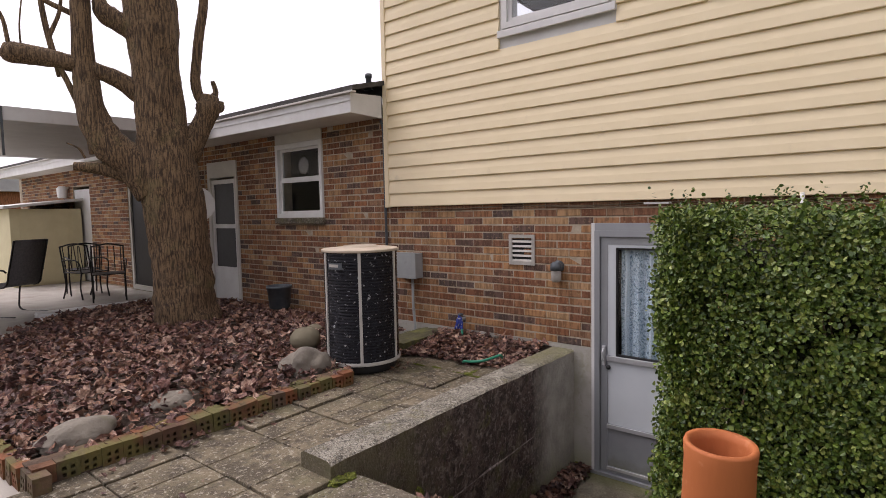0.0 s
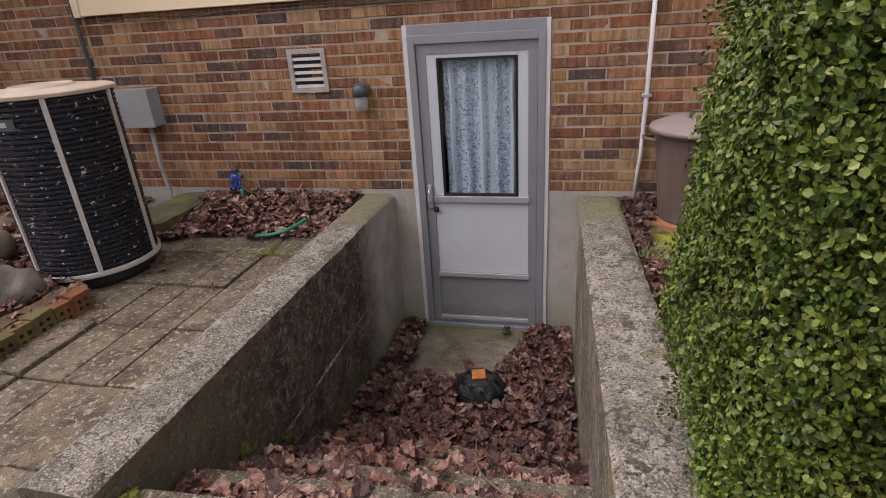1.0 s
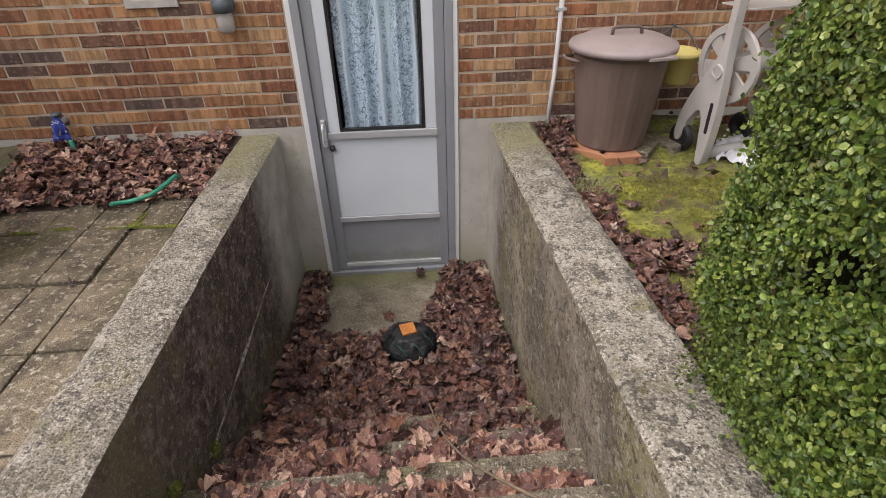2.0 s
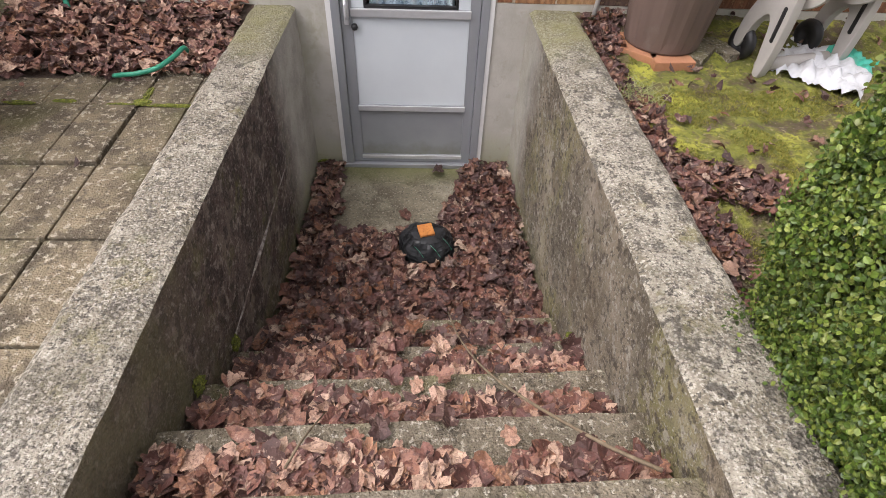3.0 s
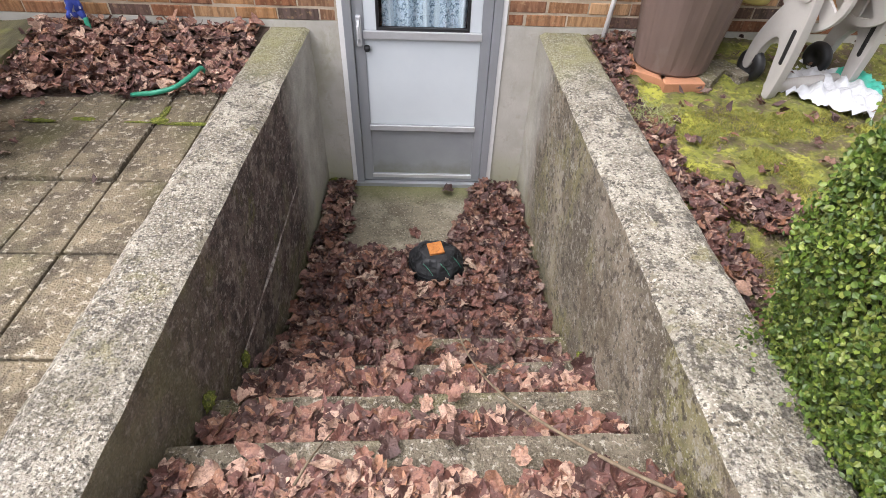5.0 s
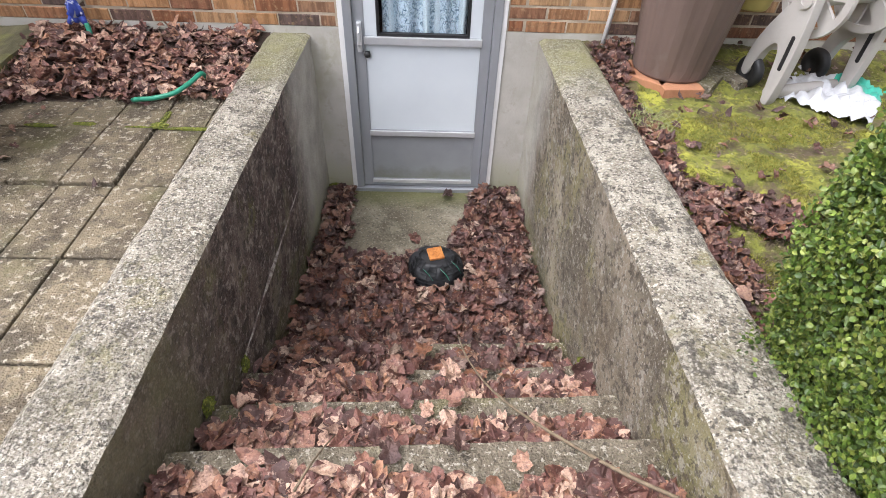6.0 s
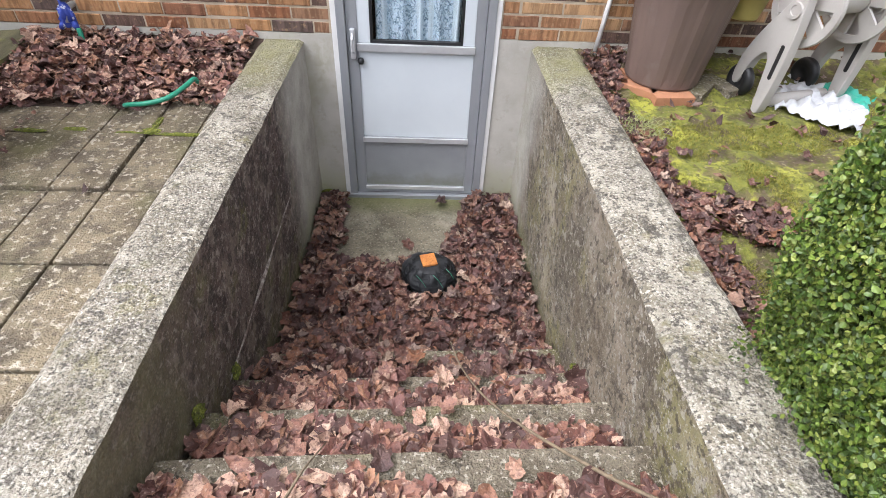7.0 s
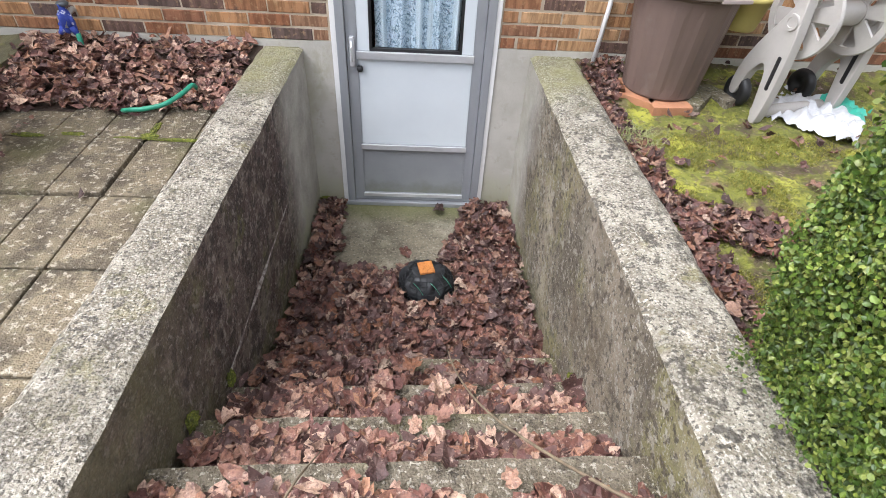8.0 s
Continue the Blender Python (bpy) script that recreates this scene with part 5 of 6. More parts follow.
part("hose_run", tube(bmesh.new(), spline([(-0.13, -0.115, -0.02), (-0.09, -0.145, 0.0), (-0.01, -0.15, 0.012), (0.07, -0.12, 0.025), (0.12, -0.04, 0.04), (0.14, 0.03, 0.045), (0.14, 0.07, 0.01)], 6), 0.0105, 12), MAT_HOSE, gh, smooth=True)
part("hose_end", tube(bmesh.new(), spline([(-0.55, 0.45, 0.10), (-0.545, 0.44, 0.06), (-0.535, 0.41, 0.01)], 4), 0.0125, 10), MAT_HOSE, gh, smooth=True)

curb = tagged(part("timber_curb", rough_block([(-1.80, -0.70), (-1.50, -0.66), (-1.80, -0.03), (-1.50, -0.03)], -0.187, -0.03, 20, 4, 6, 0.008, 4.0), [MAT_WOODY] * 3), "mossy concrete block curb against the wall", "curb")

# ---- cellar drain basket ----
sb = thing("drain_basket", (0.54, -0.80, -1.035), "black mesh basket over the drain with an orange sponge on top", "basket")
bm = bmesh.new()
bmesh.ops.create_icosphere(bm, subdivisions=4, radius=1.0)
for v in bm.verts:
    n = v.co.normalized()
    s = 1 + 0.22 * noise.noise(n * 2.6) + 0.05 * noise.noise(n * 12)
    v.co = Vector((n.x * 0.145, n.y * 0.13, max(0, n.z) ** 0.7 * 0.155)) * s
    v.co.z = min(v.co.z, 0.142)
part("basket_body", bm, MAT_BASKET, sb, smooth=True)
bm = bmesh.new()
for k in range(7):
    z = 0.015 + 0.020 * k
    r = math.sqrt(max(0.05, 1 - (z / 0.165) ** 2.4))
    tube(bm, [(math.cos(a * 0.2618) * 0.152 * r, math.sin(a * 0.2618) * 0.137 * r, z) for a in range(25)], 0.0025, 5, False)
for k in range(16):
    a = k * math.pi / 8
    tube(bm, [(math.cos(a) * 0.152 * math.sqrt(max(0.02, 1 - (z / 0.167) ** 2.4)), math.sin(a) * 0.137 * math.sqrt(max(0.02, 1 - (z / 0.167) ** 2.4)), z) for z in (0.0, 0.035, 0.07, 0.11, 0.145)], 0.0025, 5, False)
tagged(part("mesh_wire", bm, MAT_BASKET, sb), kind="stuff")
spg = part("sponge", bmbox(-0.04, 0.04, -0.042, 0.042, 0.0, 0.014, 0.003), MAT_RAG)
spg.matrix_basis = pose(0.535, -0.79, -0.893, 3, -2, 14)
tagged(spg, "small orange block resting on the drain basket", "block")

# loose green threads on the basket
for k in range(3):
    a = -1.9 + 0.75 * k
    c = Vector((math.cos(a) * 0.12, math.sin(a) * 0.11, 0.11))
    part("thread", tube(bmesh.new(), spline([c + Vector((-0.03, 0.01, 0.025)), c + Vector((0, -0.02, 0.012)), c + Vector((0.022, -0.025, -0.028))], 4), 0.0013, 5), MAT_HOSE, sb, "frayed green thread")

# ---- sticks ----


def stick(points, r, label):
    tagged(part("stick", tube(bmesh.new(), spline(points, 4), [r * (1 - 0.5 * i / (4 * (len(points) - 1))) for i in range(4 * (len(points) - 1) + 1)], 6), MAT_TWIG, smooth=True), label, "stick", "fallen sticks")


stick([(1.10, -2.36, -0.20), (0.98, -2.27, -0.24), (0.82, -2.06, -0.38), (0.72, -1.85, -0.53), (0.66, -1.6, -0.70), (0.63, -1.42, -0.78)], 0.006, "thin bare stick lying down the leafy steps")
stick([(0.18, -2.33, -0.24), (0.21, -2.25, -0.25), (0.235, -2.12, -0.36)], 0.004, "thin bare twig on the top step")
stick([(-2.9, -2.7, 0.02), (-2.5, -2.3, 0.04), (-2.2, -1.95, 0.05), (-2.0, -1.85, 0.06)], 0.008, "long pale fallen branch across the bed")
stick([(-2.2, -1.75, 0.03), (-2.15, -1.72, 0.08), (-2.14, -1.73, 0.17)], 0.007, "short pale stick standing in the leaves")
stick([(-3.2, -2.6, 0.02), (-2.7, -2.5, 0.05), (-2.4, -2.35, 0.04)], 0.006, "thin branch lying on the leaves")

# ---- dustbin ----


def dustbin():
    t = thing("dustbin", (1.70, -0.26, -0.062), "brown plastic dustbin with a faded domed lid on bricks", "dustbin")
    bm = bmesh.new()
    seg = 72
    rings = []
    for z, r in ((0.0, 0.0), (0.0, 0.175), (0.012, 0.183), (0.06, 0.186), (0.40, 0.225), (0.47, 0.233), (0.48, 0.246), (0.51, 0.25), (0.51, 0.238), (0.3, 0.2)):
        ring = []
        for k in range(seg):
            a = 2 * math.pi * k / seg
            rib = 0.0022 * (1 if k % 6 in (0, 1, 2) else -1) if 0.05 < z < 0.45 else 0
            ring.append(bm.verts.new(((r + rib) * math.cos(a), (r + rib) * math.sin(a), z)))
        rings.append(ring)
    for a, b in zip(rings, rings[1:]):
        for k in range(seg):
            if rings.index(a) == 0:
                continue
            bm.faces.new((a[k], a[(k + 1) % seg], b[(k + 1) % seg], b[k]))
    bm.faces.new(rings[1][::-1])
    for v in rings[0]:
        bm.verts.remove(v)
    part("bin_body", bm, MAT_CAN, t)
    part("bin_handle", tube(bmesh.new(), spline([(-0.235, 0.05, 0.45), (-0.29, 0.02, 0.46), (-0.29, -0.05, 0.46), (-0.235, -0.08, 0.45)], 4), 0.009, 8), MAT_CAN, t, smooth=True)
    part("lid", lathe(bmesh.new(), [(0.0, 0.565), (0.10, 0.562), (0.19, 0.55), (0.225, 0.535), (0.235, 0.525), (0.262, 0.522), (0.268, 0.51), (0.266, 0.492), (0.255, 0.49), (0.25, 0.505), (0.0, 0.52)], 56), MAT_LID, t, "faded pinkish-grey domed lid", smooth=True)
    bm = bmesh.new()
    tube(bm, [(-0.075, -0.03, 0.555), (-0.07, -0.03, 0.592), (-0.05, -0.03, 0.597), (0.05, -0.03, 0.597), (0.07, -0.03, 0.592), (0.075, -0.03, 0.555)], 0.009, 8)
    part("lid_handle", bm, MAT_CAN, t, smooth=True)
    part("lid_tab", bmbox(0.0, 0.14, -0.272, -0.235, 0.484, 0.499, 0.003), MAT_LID, t).matrix_basis = pose(0, 0, 0, 0, 0, 8)


dustbin()
MAT_LOOSE_BRICK = surface("orange_loose_brick", (0.40, 0.19, 0.10), (0.33, 0.15, 0.08), 12, 0.9, 0.4, 80, spots=[((0.2, 0.14, 0.09), 7, 0.55, 0.7, 0.6)])
for x, y, a, pale in ((1.56, -0.36, -40, 0), (1.70, -0.45, 4, 0), (1.87, -0.36, 50, 1), (1.62, -0.2, 8, 0), (1.85, -0.18, 86, 0), (2.0, -0.30, -60, 1)):
    b = part("loose_brick", bmbox(-0.1, 0.1, -0.048, 0.048, 0.0, 0.05, 0.004), MAT_STEP if pale else MAT_LOOSE_BRICK)
    b.matrix_basis = pose(x, y, -0.113, 0, 0, a)
    tagged(b, "weathered grey brick on the moss" if pale else "orange brick supporting the dustbin", "brick", "bricks under the dustbin")

# ---- bucket, hose reel and bag ----
bk = thing("bucket", (2.06, -0.14, 0.21), "small pale yellow plastic bucket hung on the brick wall", "bucket")
part("bucket_body", lathe(bmesh.new(), [(0.0, 0.0), (0.075, 0.0), (0.08, 0.01), (0.105, 0.14), (0.115, 0.143), (0.115, 0.165), (0.105, 0.165), (0.072, 0.03), (0.0, 0.02)], 36), MAT_YELLOW, bk, smooth=True)
part("bail", tube(bmesh.new(), spline([(-0.11, 0.0, 0.15), (-0.07, 0.07, 0.23), (0.0, 0.11, 0.26), (0.07, 0.07, 0.23), (0.11, 0.0, 0.15)], 5), 0.004, 6), MAT_DARK_METAL, bk, smooth=True)
part("hook", tube(bmesh.new(), [(0.0, 0.14, 0.27), (0.0, 0.105, 0.265), (0.0, 0.10, 0.275)], 0.005, 6), MAT_DARK_METAL, bk)


def side_frame(width):
    """One moulded upright of the reel cart in its own xz plane, solid; black blocks stand for its slots."""
    rim = [(0.01, 0.0), (0.05, -0.01), (0.07, 0.05), (0.085, 0.2), (0.078, 0.36), (0.06, 0.48), (0.05, 0.74), (0.015, 0.74), (0.012, 0.55), (-0.005, 0.46), (-0.06, 0.38), (-0.14, 0.28), (-0.20, 0.17), (-0.21, 0.07), (-0.16, 0.06), (-0.12, 0.16), (-0.055, 0.22), (-0.02, 0.19), (-0.005, 0.1)]
    pts = [(0.01 + p.x * 0.68, p.z) for p in spline([(x, 0, z) for x, z in rim + rim[:1]], 3)][:-1]
    bm = bmesh.new()
    front = [bm.verts.new((x, -width / 2, z)) for x, z in pts]
    rear = [bm.verts.new((x, width / 2, z)) for x, z in pts]
    bm.faces.new(front)
    bm.faces.new(rear[::-1])
    n = len(pts)
    for k in range(n):
        bm.faces.new((front[k], rear[k], rear[(k + 1) % n], front[(k + 1) % n]))
    bmesh.ops.recalc_face_normals(bm, faces=bm.faces)
    return bm


def flange(inner=0.148, outer=0.175, half=0.012):
    """A reel end disc in the xz plane with openings between its spokes."""
    bm = bmesh.new()
    seg = 48
    for y0, y1, r0, r1 in ((-half, half, inner, outer),):
        rings = [[bm.verts.new((r * math.cos(2 * math.pi * k / seg), y, r * math.sin(2 * math.pi * k / seg))) for k in range(seg)] for r, y in ((max(r0, 0.004), y0), (r1, y0), (r1 + 0.004, 0), (r1, y1), (max(r0, 0.004), y1))]
        for a, b in zip(rings, rings[1:] + rings[:1]):
            for k in range(seg):
                bm.faces.new((a[k], a[(k + 1) % seg], b[(k + 1) % seg], b[k]))
    bmesh.ops.recalc_face_normals(bm, faces=bm.faces)
    return bm


def spoke(turn, w=0.026):
    """One flat spoke of a reel end disc."""
    bm = bmesh.new()
    c, d = math.cos(turn), math.sin(turn)
    vs = [bm.verts.new((c * r - d * o, y, d * r + c * o)) for y in (-0.007, 0.007) for r, o in ((0.05, -w), (0.152, -w * 1.5), (0.152, w * 1.5), (0.05, w))]
    for q in ((0, 1, 2, 3), (7, 6, 5, 4), (0, 4, 5, 1), (1, 5, 6, 2), (2, 6, 7, 3), (3, 7, 4, 0)):
        bm.faces.new([vs[i] for i in q])
    bmesh.ops.recalc_face_normals(bm, faces=bm.faces)
    return bm


reel = thing("hose_reel_cart", (2.30, -0.41, -0.115), "beige plastic garden hose reel cart standing on the moss", "hose reel")
YAW = -75
for off in (-0.2, 0.25):
    p = part("side_frame", side_frame(0.05), MAT_BEIGE, reel)
    p.matrix_basis = pose(0, 0, 0, 0, 0, YAW) @ pose(-0.0, off, 0.005) @ Matrix.Diagonal((1.25, 1, 1.17, 1))
    bmv = p.modifiers.new("edge", "BEVEL")
    bmv.width, bmv.segments, bmv.limit_method = 0.008, 2, "ANGLE"
    # No opening here: a black block paints the dark inside of a slot.
    s = part("frame_slot", bmbox(0.022, 0.054, -0.027, 0.027, 0.13, 0.30, 0.012), MAT_BLACK, reel, "black block painting the shaded slot of the upright")
    s.matrix_basis = pose(0, 0, 0, 0, 0, YAW) @ pose(0.01, off, 0.03)
    s = part("axle_boss", lathe(bmesh.new(), [(0.0, 0.03), (0.02, 0.03), (0.022, 0.034), (0.034, 0.034), (0.038, 0.02), (0.038, -0.03), (0.0, -0.03)], 24), MAT_BEIGE, reel)
    s.matrix_basis = pose(0, 0, 0, 0, 0, YAW) @ pose(0.03, off, 0.47, 90, 0, 0)
for off in (-0.12, 0.18):
    p = part("flange", flange(0.150, 0.185), MAT_BEIGE, reel)
    p.matrix_basis = pose(0, 0, 0, 0, 0, YAW) @ pose(-0.02, off, 0.48)
    part("hub", flange(0.004, 0.055, 0.009), MAT_BEIGE, p)
    for k in range(6):
        part("spoke", spoke(2 * math.pi * k / 6 + 0.3), MAT_BEIGE, p)
p = part("drum", lathe(bmesh.new(), [(0.05, -0.14), (0.055, -0.13), (0.055, 0.13), (0.05, 0.14)], 28), MAT_BEIGE, reel, smooth=True)
p.matrix_basis = pose(0, 0, 0, 0, 0, YAW) @ pose(-0.02, 0.03, 0.48, 90, 0, 0)
p = part("tray", cut_boxes(bmesh.new(), -0.2, 0.2, -0.1, 0.1, 0.0, 0.08, [(-0.185, 0.185, -0.085, 0.085)]), MAT_BEIGE, reel)
p.matrix_basis = pose(0, 0, 0, 0, 0, YAW) @ pose(0.0, 0.02, 0.84, 90, 0, 90)
p = part("tray_floor", bmbox(-0.1, 0.1, -0.19, 0.19, 0.0, 0.006), MAT_BEIGE, reel)
p.matrix_basis = pose(0, 0, 0, 0, 0, YAW) @ pose(0.0, 0.02, 0.75)
p = part("foot_bar", tube(bmesh.new(), [(0.02, -0.2, 0.04), (0.02, 0.2, 0.04)], 0.03, 14), MAT_BEIGE, reel, smooth=True)
p.matrix_basis = pose(0, 0, 0, 0, 0, YAW)
for off in (-0.2, 0.2):
    p = part("wheel", lathe(bmesh.new(), [(0.0, -0.012), (0.03, -0.014), (0.034, -0.022), (0.066, -0.024), (0.076, -0.014), (0.08, 0.0), (0.076, 0.014), (0.066, 0.024), (0.034, 0.022), (0.03, 0.014), (0.0, 0.012)], 32), MAT_BLACK, reel, "black plastic wheel", smooth=True)
    p.matrix_basis = pose(0, 0, 0, 0, 0, YAW) @ pose(-0.13, off, 0.085, 90, 0, 0)


def crumpled_bag():
    bm = bmesh.new()
    n = 34
    grid = []
    for i in range(n + 1):
        row_ = []
        for k in range(n + 1):
            u, w = i / n - 0.5, k / n - 0.5
            h = 0.03 * max(0, 1 - (2 * u) ** 4) * max(0, 1 - (2 * w) ** 4)
            q = Vector((u * 5, w * 5, 0))
            h += 0.07 * abs(noise.noise(q * 1.2)) + 0.03 * abs(noise.noise(q * 3.1 + Vector((4, 1, 0)))) + 0.012 * noise.noise(q * 6)
            row_.append(bm.verts.new((2.47 + u * 0.34 + w * 0.30, -0.41 + w * 0.36 - u * 0.28, -0.115 + max(0.002, h))))
        grid.append(row_)
    for i in range(n):
        for k in range(n):
            f = bm.faces.new((grid[i][k], grid[i + 1][k], grid[i + 1][k + 1], grid[i][k + 1]))
            f.material_index = 1 if k > 19 and i > 15 else 0
    tagged(part("plastic_bag", bm, [MAT_BAG, MAT_BAG_GREEN], smooth=True), "crumpled white and green plastic bag on the ground", "bag")


crumpled_bag()

# stray leaves on the paving


def stray_spot():
    y = rnd.uniform(-3.6, -0.7)
    edge = rnd.random() < 0.8
    return ((-1.24 + abs(rnd.gauss(0, 0.05))) if edge else rnd.uniform(-1.2, left_outer(y)), y, GROUND + 0.006)


litter("leaf_litter", 70, stray_spot, 0.045, "stray fallen leaves on the pavers along the edging", rnd, 0.01, 0.3)

# dry grass tuft on the moss
bm = bmesh.new()
for _ in range(120):
    a, r = rnd.uniform(0, 6.28), rnd.uniform(0.03, 0.11)
    c = Vector((1.47 + rnd.gauss(0, 0.05), -0.72 + rnd.gauss(0, 0.07), -0.11))
    tube(bm, [c, c + Vector((math.cos(a) * r * 0.5, math.sin(a) * r * 0.5, rnd.uniform(0.015, 0.05))), c + Vector((math.cos(a) * r, math.sin(a) * r, rnd.uniform(0.0, 0.02)))], [0.0016, 0.0012, 0.0006], 3, False)
tagged(part("grass_tuft", bm, MAT_GRASSBLADE), "dry pale grass tuft on the moss", "grass", kind="stuff")

rv = thing("roof_vent", (-2.42, -0.1, 2.46), "short grey vent pipe on the wing roof", "roof vent")
part("vent_pipe", lathe(bmesh.new(), [(0.05, -0.03), (0.03, 0.0), (0.03, 0.1), (0.036, 0.1), (0.036, 0.14), (0.0, 0.145)], 18), MAT_DARK_METAL, rv, smooth=True)

# ---- wing window and doors ----


def wall_window(name, x0, x1, z0, z1, y, label, sill=True):
    w = thing(name, ((x0 + x1) / 2, y, z0), label, "window", kind="structure")
    hw, h = (x1 - x0) / 2, z1 - z0
    part("window_frame", cut_boxes(bmesh.new(), -hw - 0.0, hw, 0.0, h, -0.025, 0.06, [(-hw + 0.05, hw - 0.05, 0.05, h - 0.06)]), MAT_WHITE, w)
    part("sash", cut_boxes(bmesh.new(), -hw + 0.05, hw - 0.05, 0.05, h * 0.5 + 0.015, 0.005, 0.03, [(-hw + 0.085, hw - 0.085, 0.085, h * 0.5 - 0.02)]), MAT_WHITE, w)
    part("sash", cut_boxes(bmesh.new(), -hw + 0.05, hw - 0.05, h * 0.5 + 0.016, h - 0.06, 0.025, 0.05, [(-hw + 0.085, hw - 0.085, h * 0.5 + 0.045, h - 0.09)]), MAT_WHITE, w)
    for z_a, z_b, yy in ((0.08, h * 0.5 - 0.015, 0.017), (h * 0.5 + 0.04, h - 0.085, 0.037)):
        p = part("pane", bmbox(-hw + 0.08, hw - 0.08, yy, yy + 0.004, z_a, z_b), MAT_GLASS, w)
        p.visible_shadow = False
    if sill:
        part("window_sill", bmbox(-hw - 0.02, hw + 0.02, -0.05, 0.0, -0.075, -0.004, 0.006), MAT_STEP, w, "weathered stone window sill")
        part("head_trim", bmbox(-hw, hw, -0.02, 0.0, h + 0.004, h + 0.19, 0.004), MAT_SOFFIT, w)
    return w


w1 = wall_window("window_1", WINDOW[0], WINDOW[1], WINDOW[2], WINDOW[3], 0.0, "white double-hung window in the brick wing")
wall_window("window_2", -0.80, 0.16, 2.72, 3.9, -0.03, "white upper-storey window in the cream siding", False)
wall_window("window_3", 0.90, 1.86, 2.66, 3.9, -0.03, "white wide upper-storey window in the cream siding", False)
for x0, x1, z0 in ((-0.85, 0.21, 2.65), (0.85, 1.91, 2.59)):
    tagged(part("trim", bmbox(x0, x1, -0.055, -0.03, z0, z0 + 0.062, 0.005), MAT_WHITE), "white trim under an upper window", "trim", kind="structure")
tagged(part("room_wall", bmbox(-7.0, -2.3, 1.6, 1.65, -0.1, 2.27), MAT_ROOM), "dim inner wall seen through the window", "wall", kind="structure")
p = part("glass_ornament", lathe(bmesh.new(), [(0.0, 0.0), (0.07, 0.004), (0.10, 0.012), (0.104, 0.014), (0.07, 0.010), (0.0, 0.008)], 30), MAT_JAR, w1, "pale round ornament hung inside the pane", smooth=True)
p.matrix_basis = pose(0.03, 0.062, 0.64, 90, 0, 0)

bd = thing("door_2", (-5.57, 0.0, -0.1), "white wing door with dark glazed upper part", "door", kind="structure")
part("door_leaf", cut_boxes(bmesh.new(), -0.325, 0.325, 0.0, 1.76, 0.01, 0.05, [(-0.27, 0.27, 0.50, 1.06), (-0.27, 0.27, 1.12, 1.70)]), MAT_WHITE, bd)
part("door_frame", cut_boxes(bmesh.new(), -0.39, 0.39, 0.0, 2.015, -0.015, 0.1, [(-0.33, 0.33, -0.1, 1.79)]), MAT_SOFFIT, bd)
part("dark_pane", bmbox(-0.27, 0.27, 0.025, 0.03, 0.50, 1.70), MAT_BLACK, bd, "dark glazing")

pt = thing("planter", (-3.98, -0.22, 0.03), "dark grey plastic flower pot against the brick wall", "flower pot")
part("pot", lathe(bmesh.new(), [(0.0, -0.05), (0.115, -0.05), (0.125, -0.03), (0.145, 0.2), (0.155, 0.205), (0.155, 0.235), (0.145, 0.235), (0.13, 0.15), (0.0, 0.14)], 36), MAT_DARK_METAL, pt, smooth=True)

# ---- tree ----
RIGHT, AWAY = Vector((0.431, 0.902, 0.0)), Vector((-0.902, 0.431, 0.0))


